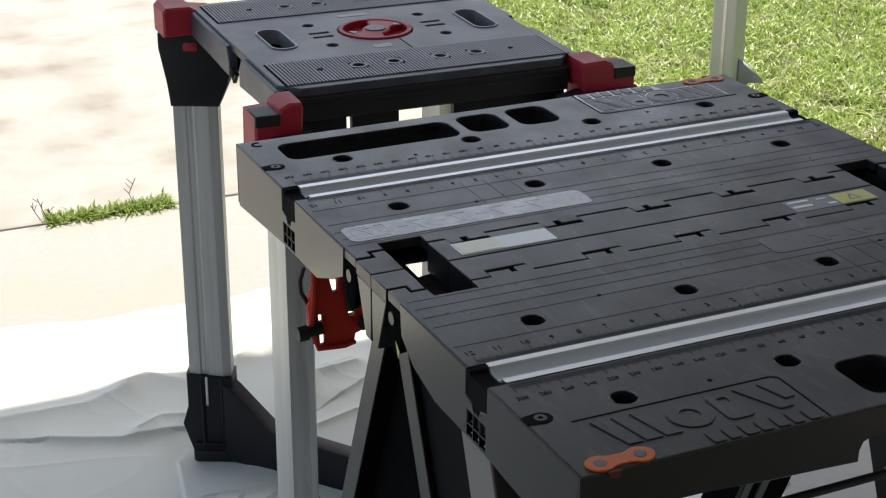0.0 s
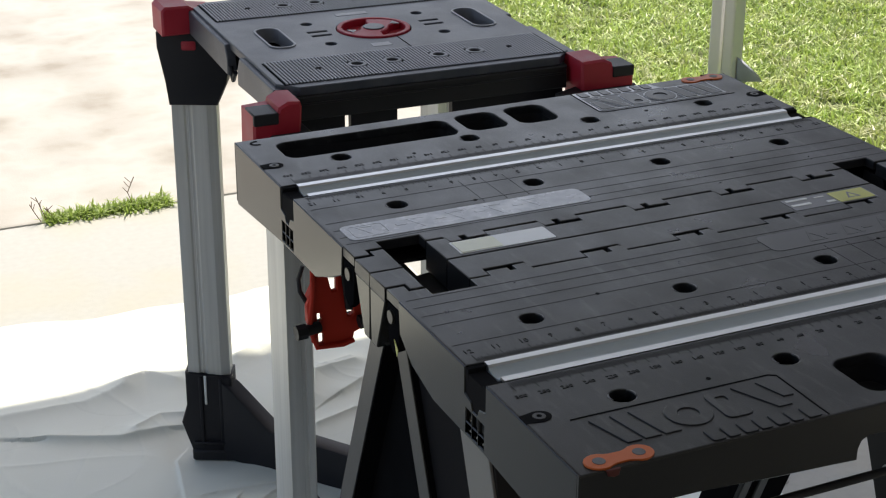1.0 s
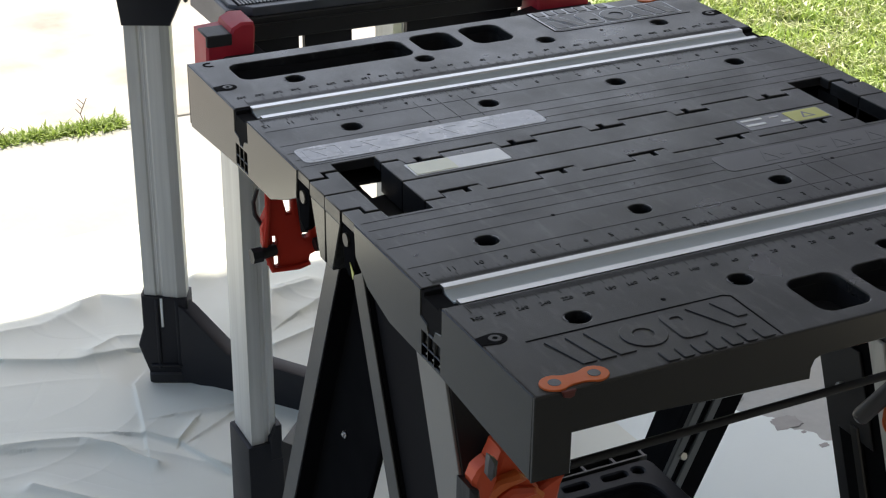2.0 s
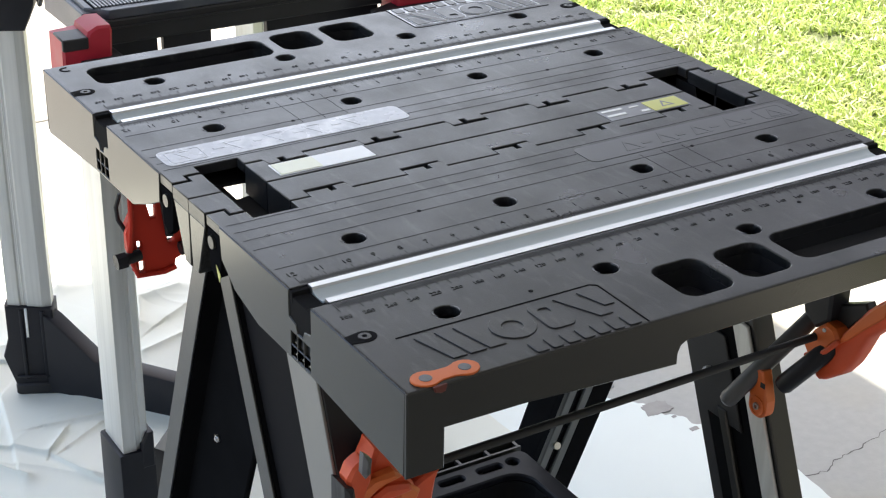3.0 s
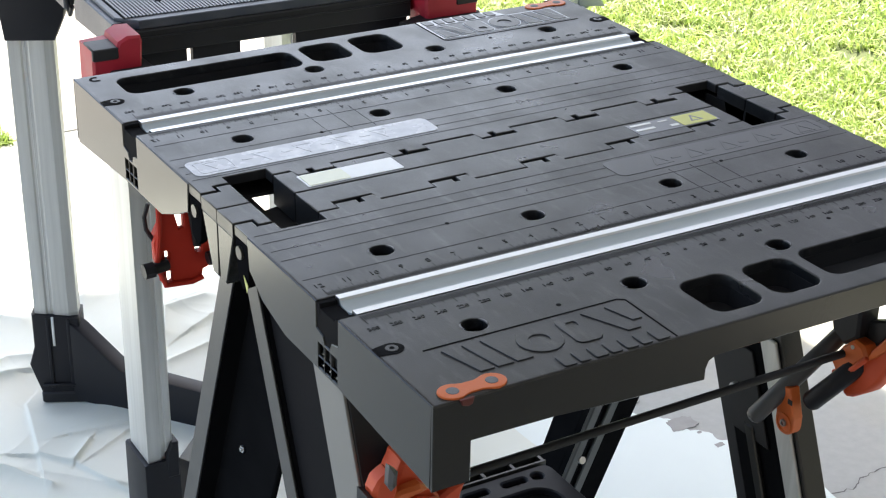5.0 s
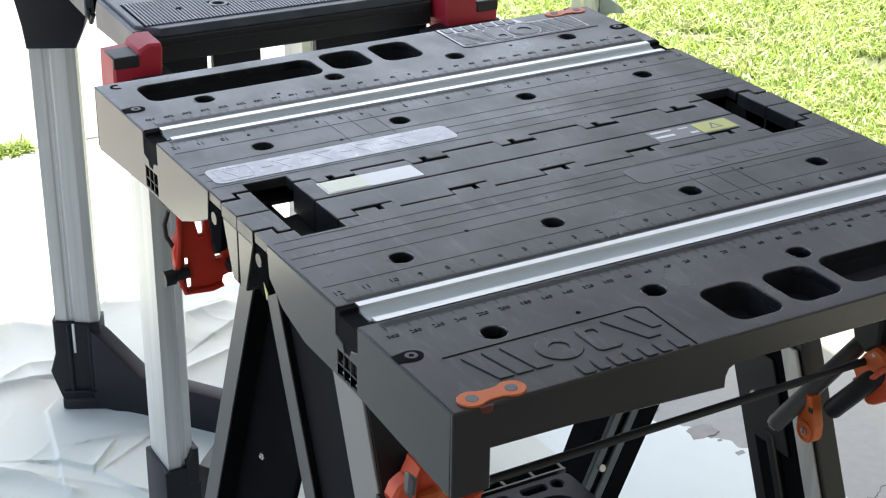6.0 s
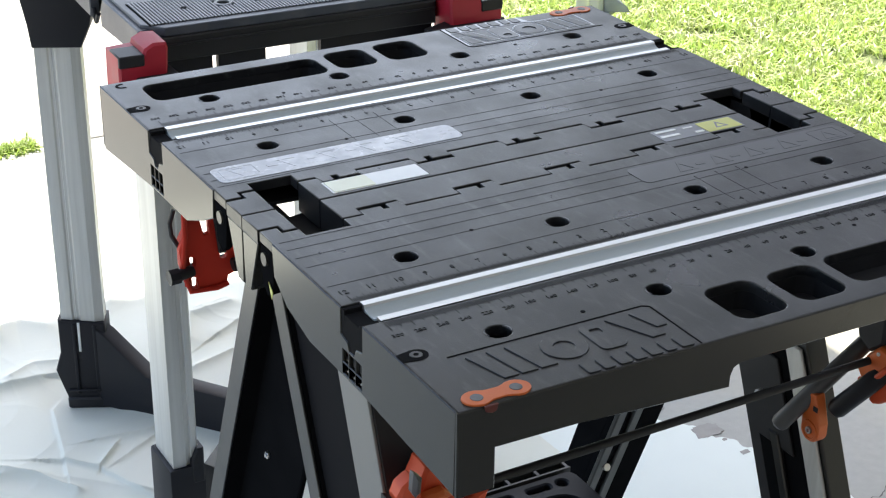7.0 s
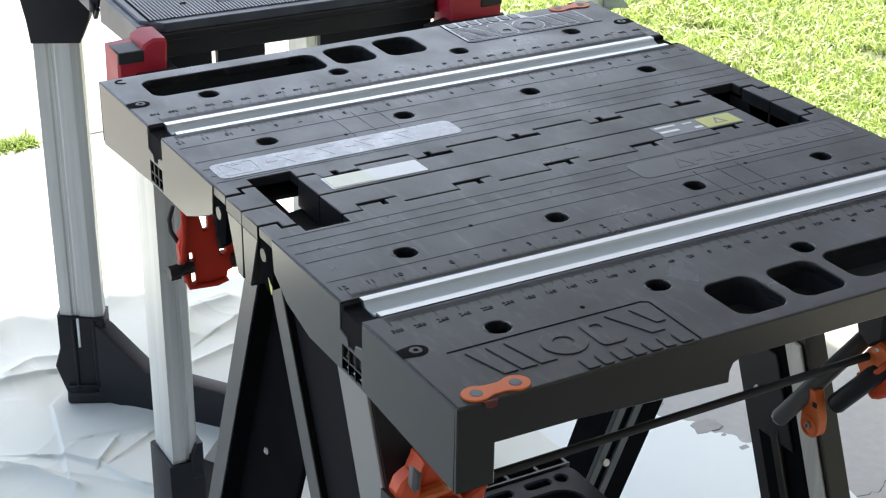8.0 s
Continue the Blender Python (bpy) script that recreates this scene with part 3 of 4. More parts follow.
            part("emblem_rim", plate(wide, [sh], ZT - 0.001, ZT + 0.0005, 0, m), SILVER, board, "pale emblem outline")
    if logo_pale:
        part("emblem_rim", plate([(-0.2765, -0.3185), (-0.1015, -0.3185), (-0.1015, -0.3860), (-0.2065, -0.3860), (-0.2140, -0.3640), (-0.2765, -0.3640)],
                                 [[(-0.2745, -0.3197), (-0.1040, -0.3197), (-0.1040, -0.3655), (-0.2110, -0.3655), (-0.2120, -0.3625), (-0.2745, -0.3625)]], ZT - 0.001, ZT + 0.0003, 0, m), SILVER, board, "pale emblem ground")
    for k in range(7):
        x = -0.2035 + k * 0.0142
        part("emblem_shape", plate(rrect(x, x + (0.0112, 0.0098, 0.0120, 0.0105)[k % 4], -0.3845, -0.3680, 0.002, 2), (), ZT - 0.001, ZT + 0.0010, 0.0004, m), TOP, board)
    # bone-shaped swivel link
    cx0, cx1, cy = -0.2955, -0.2625, -0.3760
    out = []
    for k in range(13):
        a = radians(50 + 260 * k / 12)
        out.append((cx0 + 0.0118 * math.cos(a), cy + 0.0105 * math.sin(a)))
    out += [(-0.284, cy - 0.0070), (-0.274, cy - 0.0068)]
    for k in range(13):
        a = radians(-130 + 260 * k / 12)
        out.append((cx1 + 0.0118 * math.cos(a), cy + 0.0105 * math.sin(a)))
    out += [(-0.274, cy + 0.0068), (-0.284, cy + 0.0070)]
    link = part("swivel_link", plate(out, (), ZT - 0.001, ZT + 0.0014, 0.0005, m, 1), ORANGE, table, "orange plastic swivel link")
    part("tab", plate([(-0.2965, ZT + 0.0006), (-0.2850, ZT + 0.0006), (-0.2865, ZT - 0.0048), (-0.2900, ZT - 0.0058), (-0.2950, ZT - 0.0040)], (), -0.3900, -0.3868, 0.0006, m @ TO_XZ), DARKRED, link, "dark red hooked tab")
    for c in (cx0, cx1):
        part("pin", plate(circle(c, cy, 0.0050, 16), (), ZT + 0.0010, ZT + 0.0018, 0.0003, m), SCUFF, link, "worn grey pin")


def merge_quad(bm, x0, x1, y0, y1, z, m):
    vs = [bm.verts.new(m @ Vector(p)) for p in ((x0, y0, z), (x1, y0, z), (x1, y1, z), (x0, y1, z))]
    bm.faces.new(vs)


jaw(I4, False)
jaw(TURN, True)

# centre beam: two interlocking bars and the end blocks
for m in (I4, TURN):
    edge = castle(-0.0468, -0.0332, -0.2405, 0.2405)
    bar = part("centre_bar", plate([(-0.2405, -0.0009), (0.2405, -0.0009)] + edge[::-1], (), ZT - 0.030, ZT - 0.0002, 0.0010, m, 1), TOP, table)
    for s in (-1, 1):
        blk = [(-0.3175, -0.0008), (-0.2845, -0.0008), (-0.2845, -0.0465), (-0.2980, -0.0465), (-0.2980, -0.0350), (-0.3175, -0.0350)]
        blk = [(s * -1 * x, y) for x, y in blk]
        part("end_block", plate(blk, (), ZT - 0.014, ZT - 0.0002, 0.0010, m, 1), TOP, table)
        prof = [(-0.0008, ZT - 0.0135), (-0.0350, ZT - 0.0135), (-0.0150, 0.7420), (-0.0020, 0.7420), (-0.0008, 0.7700)]
        a, b = sorted((s * 0.2850, s * 0.3172))
        part("end_cheek", plate(prof, (), a, b, 0.0010, m @ TO_YZ), SKIRT, table)
part("warning_tag", plate([(-0.0580, 0.7700), (-0.0665, 0.7630), (-0.0640, 0.7555)], (), -0.3186, -0.3180, 0, TO_YZ), YELLOW, table, "small yellow warning triangle")
# mouldings below the two slots: a clear gap is left beside the front one only
part("slot_web", plate([(-0.2862, -0.068), (-0.2180, -0.068), (-0.2180, 0.150), (-0.2862, 0.150)], [[(-0.2500, 0.0470), (-0.2339, 0.0500), (-0.2246, 0.0830), (-0.2491, 0.0840)]], 0.7735, 0.7760), BLACK, table)
part("slot_web", plate([(0.2862, -0.150), (0.2180, -0.150), (0.2180, 0.150), (0.2862, 0.150)], (), 0.7735, 0.7760), BLACK, table)
for s in (-1, 1):
    part("slot_wall", box(min(s * 0.2850, s * 0.2885), max(s * 0.2850, s * 0.2885), -0.0660, 0.0660, 0.7420, 0.7955), BLACK, table)
part("beam_core", box(-0.2200, 0.2200, -0.028, 0.028, 0.740, 0.780, 0.002), BLACK, table)
for m in (I4, TURN):
    part("beam_end", box(-0.2195, -0.150, 0.020, 0.100, 0.715, 0.750, 0.003, 1, m), BLACK, table)


# labels stuck on the top
def label_part(name, outline, mat, m, z=ZT, text=""):
    return part(name, plate(outline, (), z - 0.0005, z + 0.0004, 0.0001, m), mat, table, text)


# twin stickers: glare is in the first one's colour, not in the second's
silver = label_part("sticker", rrect(0.0445, 0.3050, -0.1110, -0.0740, 0.008, 4), SILVER, TURN, ZT, "long rounded sticker with worn pictograms, glare in its silver colour")
worn = label_part("sticker", rrect(0.0445, 0.3050, -0.1110, -0.0740, 0.008, 4), FILM, I4, ZT, "long worn sticker, dark without the glare of its twin")
for m, par, mt, dark in ((TURN, silver, SILVER, FILM), (I4, worn, GRIP, TOP)):
    def mark(p):
        part("pictogram", p, mt, par)
    mark(plate(rrect(0.262, 0.298, -0.1065, -0.0785, 0.004), [rrect(0.2632, 0.2968, -0.1053, -0.0797, 0.003)], ZT, ZT + 0.0006, 0, m))
    mark(plate([(0.270, -0.103), (0.290, -0.103), (0.280, -0.083)], [[(0.2735, -0.101), (0.2865, -0.101), (0.280, -0.088)]], ZT, ZT + 0.0006, 0, m))
    for k in range(4):
        x = 0.215 - k * 0.042
        mark(plate([(x, -0.104), (x + 0.022, -0.104), (x + 0.011, -0.080)], [[(x + 0.004, -0.102), (x + 0.018, -0.102), (x + 0.011, -0.0865)]], ZT, ZT + 0.0006, 0, m))
        mark(plate(rrect(x + 0.025, x + 0.036, -0.097, -0.092, 0.001, 1), (), ZT, ZT + 0.0006, 0, m))
for m, base in ((TURN, WHITE), (I4, RIB)):
    lab = label_part("warning_label", rrect(0.1235, 0.2235, -0.0335, -0.0055, 0.001, 1), base, m, ZT - 0.0002, "white and yellow warning label" if base is WHITE else "grey and yellow warning label")
    # the rear label's yellow has its glare painted in
    part("yellow_field", plate(rrect(0.179, 0.2215, -0.0320, -0.0070, 0.001, 1), (), ZT - 0.0002, ZT + 0.0006, 0, m), PALEYELLOW if base is WHITE else YELLOW, lab)
    if base is RIB:
        part("hazard_sign", plate([(0.192, -0.026), (0.208, -0.026), (0.200, -0.011)], [[(0.1952, -0.0243), (0.2048, -0.0243), (0.200, -0.0150)]], ZT, ZT + 0.0007, 0, m), RIB, lab)
        for x0, x1, y0, y1 in ((0.127, 0.152, -0.0120, -0.0085), (0.126, 0.149, -0.0245, -0.0200), (0.166, 0.176, -0.0280, -0.0235), (0.160, 0.172, -0.0130, -0.0105)):
            part("text_bar", plate(rrect(x0, x1, y0, y1, 0.0006, 2), (), ZT, ZT + 0.0006, 0, m), WHITE, lab)


# legs: thin channels, a wide and a narrow one at each end, turned about the middle for the other end
def wide_y(z, edge):
    return {"inner": -0.0825 + 0.40 * (z - 0.60), "outer": -0.2615 + 0.366 * (z - 0.60), "web": -0.146 + 0.384 * (z - 0.60)}[edge]


def slim_y(z, edge):
    return {"inner": -0.004, "outer": 0.128, "near": 0.1356, "near_inner": -0.018}[edge] - 0.41 * (z - 0.60)


def strip(fn, z0, z1, a, b, x0, x1, bevel=0.0015):
    """A slanting strip between two edges a, b given as (edge, offset)."""
    return prism([(fn(z0, a[0]) + a[1], z0), (fn(z1, a[0]) + a[1], z1), (fn(z1, b[0]) + b[1], z1), (fn(z0, b[0]) + b[1], z0)], x0, x1, 'x', bevel)


for m in (I4, TURN):
    def put(name, bm, mat, label="", parent=table):
        bm.transform(m)
        return part(name, bm, mat, parent, label)
    zt, zb = 0.752, 0.012
    front = m is I4
    # webs and flange sides are coloured near black for shade, lit faces keep LEG
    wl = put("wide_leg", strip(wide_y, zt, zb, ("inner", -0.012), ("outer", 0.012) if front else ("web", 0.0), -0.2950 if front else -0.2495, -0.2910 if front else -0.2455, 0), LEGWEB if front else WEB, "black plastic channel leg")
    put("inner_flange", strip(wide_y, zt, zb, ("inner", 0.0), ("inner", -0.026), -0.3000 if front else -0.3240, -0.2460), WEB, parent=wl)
    if front:
        put("flange_face", strip(wide_y, zt, zb, ("inner", 0.0004), ("inner", -0.0264), -0.3025, -0.3000, 0.0006), LEG, parent=wl)
        put("outer_flange", strip(wide_y, 0.7475, zb, ("outer", 0.0), ("outer", 0.055), -0.2995, -0.2460), BLACK, parent=wl)
        put("rail_face", strip(wide_y, 0.7475, zb, ("outer", 0.0004), ("outer", 0.0546), -0.3022, -0.2995, 0.0006), RAIL, "dull grey rail", wl)
    for xa in (-0.2518, -0.2772):
        put("inner_rib", strip(wide_y, 0.50, 0.06, ("inner", 0.006), ("inner", -0.002), xa - 0.0070, xa + 0.0070), LEG, parent=wl)
    put("screw", tube([(-0.2595, wide_y(0.244, "inner") + 0.005, 0.244), (-0.2595, wide_y(0.244, "inner") + 0.010, 0.246)], 0.0050, 10), STEEL, parent=wl)
    put("rubber_foot", strip(wide_y, 0.030, 0.0, ("inner", 0.006), ("outer", -0.006) if front else ("web", -0.006), -0.305, -0.238), BLACK, parent=wl)
    zs = 0.715
    out = "near" if front else "outer"
    # same here: the channel's inside is darkened by colour
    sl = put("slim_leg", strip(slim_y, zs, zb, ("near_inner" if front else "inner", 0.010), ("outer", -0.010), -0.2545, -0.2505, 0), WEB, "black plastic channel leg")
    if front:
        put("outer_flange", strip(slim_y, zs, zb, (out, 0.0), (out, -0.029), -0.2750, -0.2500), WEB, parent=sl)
        put("flange_face", strip(slim_y, zs, zb, (out, 0.0004), (out, -0.0294), -0.2775, -0.2750, 0.0006), LEG, parent=sl)
    else:
        put("outer_flange", strip(slim_y, zs, zb, (out, 0.0), (out, -0.036), -0.2770, -0.2500), LEG, parent=sl)
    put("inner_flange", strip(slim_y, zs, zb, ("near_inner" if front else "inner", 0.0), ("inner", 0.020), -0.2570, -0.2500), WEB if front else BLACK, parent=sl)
    put("pale_rail", strip(slim_y, 0.588, zb, ("outer", -0.0060), ("outer", -0.0330), -0.2500, -0.2455), POSTM, "pale metal rail", sl)
    put("inner_rib", strip(slim_y, 0.475, zb, ("inner", 0.046), ("inner", 0.060), -0.2500, -0.2440), LEG, parent=sl)
    put("pivot_box", strip(slim_y, 0.560, 0.460, ("inner", 0.020), ("inner", 0.080), -0.2500, -0.2465, 0.001), BLACK, parent=sl)
    put("screw", merge(tube([(-0.2400, 0.075, 0.510), (-0.2470, 0.075, 0.510)], 0.0055, 8), tube([(-0.247, 0.075, 0.510), (-0.249, 0.075, 0.510)], 0.003, 6)), STEEL, parent=sl)
    put("screw", merge(tube([(-0.2540, 0.1111, 0.4789), (-0.2575, 0.1111, 0.4789)], 0.0042, 6), tube([(-0.2575, 0.1111, 0.4789), (-0.2590, 0.1111, 0.4789)], 0.0022, 6)), STEEL, parent=sl)
    put("rubber_foot", strip(slim_y, 0.030, 0.0, ("inner", -0.006), ("outer", 0.006), -0.280, -0.244), BLACK, parent=sl)
    # fold latch on the slim leg: a dished tongue with an eyelet
    lz, ly, lr = 0.5165, 0.1665, 0.0135
    pts = [(ly - 0.0155, lz + 0.040), (ly + 0.0035, lz + 0.042), (ly + lr, lz + 0.010)] + [(ly + lr * math.cos(a), lz + lr * math.sin(a)) for a in [radians(-180 * k / 12) for k in range(13)]] + [(ly - lr, lz + 0.010)]
    lat = put("fold_latch", prism(pts, -0.2460, -0.2330, 'x', 0.0012), ORANGE, "orange plastic fold latch")
    put("dish_rim", plate(circle(ly, lz, 0.0115, 24), [circle(ly, lz, 0.0088, 22)], -0.2332, -0.2316, 0.0005, TO_YZ), ORANGE, parent=lat)
    put("notch", box(-0.2334, -0.2326, ly + 0.002, ly + 0.009, lz + 0.024, lz + 0.030, 0.0003), BLACK, parent=lat)
    put("eyelet", plate(circle(ly, lz, 0.0040, 16), [circle(ly, lz, 0.0020, 12)], -0.2332, -0.2305, 0.0003, TO_YZ), STEEL, parent=lat)

part("cross_rod", tube([(-0.240, -0.200, 0.6010), (0.275, -0.200, 0.6050)], 0.0042, 12), ROD, table)

# folding shelf between the legs
shelf_holes = [rrect(-0.16 + 0.055 * k, -0.125 + 0.055 * k, 0.176, 0.188, 0.005, 3) for k in range(6)] + [circle(0.166, 0.181, 0.008, 14)]
sh = part("shelf", plate(rrect(-0.193, 0.193, -0.20, 0.200, 0.012, 4), shelf_holes + [rrect(-0.165, 0.168, -0.165, 0.160, 0.030, 5)], 0.262, 0.272, 0.002), SOCK, table, "black moulded folding shelf")
part("shelf_well", merge(plate(rrect(-0.167, 0.170, -0.167, 0.162, 0.031, 5), [rrect(-0.163, 0.166, -0.163, 0.158, 0.029, 5)], 0.228, 0.263), plate(rrect(-0.167, 0.170, -0.167, 0.162, 0.031, 5), (), 0.225, 0.229)), BLACK, sh)
bm = bmesh.new()
merge(bm, box(-0.193, 0.193, 0.2025, 0.2055, 0.262, 0.274))
merge(bm, box(-0.193, 0.193, 0.2195, 0.2225, 0.262, 0.274))
for k in range(10):
    merge(bm, box(-0.193 + k * 0.0424, -0.189 + k * 0.0424, 0.2055, 0.2195, 0.262, 0.273))
part("shelf_hinge", bm, LEG, sh)
part("hinge_floor", box(-0.192, 0.192, 0.200, 0.224, 0.2560, 0.2600), BLACK, sh)
part("slot_floor", box(-0.180, 0.185, 0.1640, 0.1990, 0.2520, 0.2560), BLACK, sh)
# white strip paints the bright highlight on the hinge edge
part("edge_highlight", box(0.125, 0.194, 0.2215, 0.2235, 0.2715, 0.2748), WHITE, sh, "white highlight painted along the hinge edge")


# clamps hanging below the top
out = [(-0.306, 0.752), (-0.3022, 0.7198), (-0.3058, 0.7012), (-0.3125, 0.6863), (-0.3103, 0.6599), (-0.3027, 0.6367), (-0.2729, 0.6346), (-0.262, 0.637), (-0.2599, 0.6466), (-0.2501, 0.65), (-0.2405, 0.6527), (-0.2382, 0.6721), (-0.243, 0.706), (-0.246, 0.748)]
slots = [rrect(-0.3045, -0.2945, 0.6405, 0.6525, 0.001, 1), rrect(-0.3040, -0.2965, 0.6640, 0.6760, 0.003, 2), rrect(-0.2680, -0.2610, 0.6670, 0.6760, 0.003, 2), [(-0.295, 0.744), (-0.279, 0.744), (-0.2795, 0.699), (-0.2845, 0.6985)],
         [(-0.272, 0.744), (-0.262, 0.744), (-0.2580, 0.690), (-0.2615, 0.688)]]
c = part("clamp_housing", plate(out, slots, 0.205, 0.213, 0.0015, TO_XZ), REDORANGE, table, "red-orange clamp housing with slots")
part("bridge", box(-0.285, -0.240, 0.214, 0.232, 0.742, 0.770, 0.002), BLACK, c)
part("edge_rib", tube([(-0.306, 0.203, 0.746), (-0.3065, 0.203, 0.700), (-0.311, 0.203, 0.662), (-0.303, 0.203, 0.6385), (-0.274, 0.203, 0.6365), (-0.262, 0.203, 0.6395)], 0.0030, 8), REDORANGE, c)
part("side_wing", prism([(-0.302, 0.700), (-0.308, 0.690), (-0.308, 0.662), (-0.300, 0.640)], 0.208, 0.226, 'y', 0.001), REDORANGE, c)
part("knob", tube([(-0.3270, 0.200, 0.661), (-0.3160, 0.200, 0.6615)], 0.0085, 8), BLACK, c)
part("knob_shaft", tube([(-0.3165, 0.200, 0.6615), (-0.3000, 0.204, 0.6616)], 0.0062, 12), BLACK, c)
part("screw_rod", tube([(-0.302, 0.218, 0.658), (-0.240, 0.218, 0.662)], 0.0048, 10), BLACK, c)
part("nut", tube([(-0.258, 0.198, 0.661), (-0.246, 0.198, 0.662)], 0.0075, 6), BLACK, c)
part("wire_hook", tube([(-0.312, 0.216, 0.728), (-0.317, 0.216, 0.714), (-0.316, 0.216, 0.700), (-0.308, 0.216, 0.684)], 0.0024, 8), BLACK, c)
part("tail_plate", prism([(-0.250, 0.742), (-0.246, 0.742), (-0.239, 0.640), (-0.243, 0.640)], 0.205, 0.215, 'y', 0.0005), LEG, c)
part("dark_jaw", prism([(-0.278, 0.745), (-0.2665, 0.745), (-0.2635, 0.676), (-0.2710, 0.677)], 0.1985, 0.204, 'y', 0.001), BLACK, c)

c.location.x = 0.008

# clamp beside the slim front leg: housing, two dark grips, curved lever
c = part("clamp_housing", crumple(prism([(-0.183, 0.589), (-0.196, 0.612), (-0.212, 0.626), (-0.225, 0.625), (-0.232, 0.615), (-0.215, 0.595), (-0.201, 0.581), (-0.193, 0.579)], 0.270, 0.296, 'x', 0.003), 0.0012, 11.0), ORANGE, table, "orange clamp housing", 28)
part("housing_lip", tube([(0.2695, -0.192, 0.580), (0.2690, -0.203, 0.584), (0.2690, -0.217, 0.596), (0.2695, -0.232, 0.614)], 0.0030, 8, round_ends=True), LEVER, c)
part("grip", tube([(0.212, -0.145, 0.520), (0.287, -0.176, 0.610)], 0.0095, 14, round_ends=True), GRIP, c, "grey rounded grip")
part("grip", tube([(0.250, -0.185, 0.547), (0.2800, -0.216, 0.598)], 0.0105, 14, round_ends=True), SOCK, c, "dark rounded grip")
part("mount", prism([(-0.172, 0.785), (-0.214, 0.785), (-0.214, 0.628), (-0.196, 0.612), (-0.178, 0.622), (-0.172, 0.640)], 0.272, 0.300, 'x', 0.003), BLACK, c)
part("jaw_plate", prism([(-0.196, 0.613), (-0.206, 0.640), (-0.247, 0.660), (-0.252, 0.652), (-0.227, 0.620), (-0.212, 0.602)], 0.286, 0.300, 'x', 0.002), BLACK, c)
part("pin", tube([(0.2690, -0.2120, 0.6180), (0.2735, -0.2120, 0.6180)], 0.0022, 10), STEEL, c)
lever = [(-0.198, 0.561), (-0.200, 0.556), (-0.205, 0.5545), (-0.213, 0.558), (-0.236, 0.576), (-0.247, 0.591), (-0.255, 0.607), (-0.265, 0.631), (-0.278, 0.645), (-0.325, 0.690), (-0.325, 0.722), (-0.271, 0.674), (-0.256, 0.658), (-0.250, 0.649), (-0.228, 0.619), (-0.209, 0.587)]
lev = part("lever", plate(lever, (), 0.276, 0.296, 0.005, TO_YZ, 2), LEVER, c, "curved red-orange lever")
part("lever_pad", plate([(-0.227, 0.609), (-0.240, 0.618), (-0.262, 0.642), (-0.284, 0.664), (-0.284, 0.682), (-0.266, 0.665), (-0.242, 0.634)], (), 0.2735, 0.2775, 0.0015, TO_YZ, 1), ORANGE, lev, "orange worn pad")

# clamp below the front corner, around the rod's end: a creased moulding in folds
def clamp_piece(name, prof, y0, y1, mat, parent, seed, amp=0.0018, label=""):
    return part(name, crumple(prism(prof, y0, y1, 'y', 0.003), amp, seed), mat, parent, label, 32)


c = clamp_piece("clamp_housing", [(-0.281, 0.676), (-0.277, 0.685), (-0.271, 0.687), (-0.262, 0.679), (-0.254, 0.662), (-0.242, 0.641), (-0.236, 0.590), (-0.302, 0.590), (-0.297, 0.643), (-0.289, 0.655)],
                -0.272, -0.240, LEVER, table, 1.0, label="red-orange clamp housing with a creased surface")
clamp_piece("lobe", [(-0.310, 0.675), (-0.305, 0.683), (-0.295, 0.689), (-0.288, 0.682), (-0.289, 0.669), (-0.297, 0.640), (-0.309, 0.632)], -0.284, -0.266, LEVER, c, 2.0)
clamp_piece("cheek", [(-0.241, 0.634), (-0.222, 0.646), (-0.215, 0.645), (-0.219, 0.634), (-0.222, 0.590), (-0.242, 0.590)], -0.266, -0.238, LEVER, c, 3.0)
for k, prof in enumerate(([(-0.303, 0.655), (-0.287, 0.666), (-0.266, 0.668), (-0.259, 0.661), (-0.276, 0.656), (-0.296, 0.645)],
                          [(-0.297, 0.640), (-0.272, 0.652), (-0.250, 0.648), (-0.246, 0.640), (-0.270, 0.640), (-0.292, 0.628)],
                          [(-0.262, 0.640), (-0.248, 0.646), (-0.238, 0.636), (-0.244, 0.622), (-0.258, 0.626)])):
    clamp_piece("fold", prof, -0.283 + 0.003 * k, -0.270, ORANGE if k != 1 else LEVER, c, 4.0 + k, 0.0012)
clamp_piece("rib", [(-0.302, 0.702), (-0.294, 0.695), (-0.295, 0.682), (-0.300, 0.678), (-0.303, 0.684)], -0.296, -0.284, GRIP, c, 8.0, 0.0006)
clamp_piece("bracket", [(-0.316, 0.672), (-0.307, 0.668), (-0.304, 0.640), (-0.304, 0.600), (-0.316, 0.600)], -0.290, -0.262, BLACK, c, 9.0, 0.0006)


# ---- second work bench behind ----
CX, CY, RZ = 0.046, 0.862, -2.0
bench = thing("portable_workbench", (CX, CY, 0), "charcoal portable workbench with red corner clamps and aluminium legs", "workbench", rz=RZ)
ZB = 0.778
bench_holes = [rrect(-0.166, -0.133, -0.050, 0.050, 0.0155, 5), rrect(0.137, 0.170, -0.050, 0.050, 0.0155, 5), circle(-0.002, 0.0, 0.054, 32)]
bench_holes += [circle(x, y, 0.0080, 16) for x in (-0.085, 0.085) for y in (-0.054, 0.054)]
bench_holes += [circle(x, y, 0.0085, 16) for x in (-0.086, -0.036, 0.031, 0.084) for y in (-0.162, 0.162)]
for x in (-0.083, 0.087):
    for y in (-0.013, 0.007):
        bench_holes.append([(x - 0.0145, y), (x + 0.0145, y), (x + 0.0145, y + 0.007), (x - 0.0145, y + 0.007)])
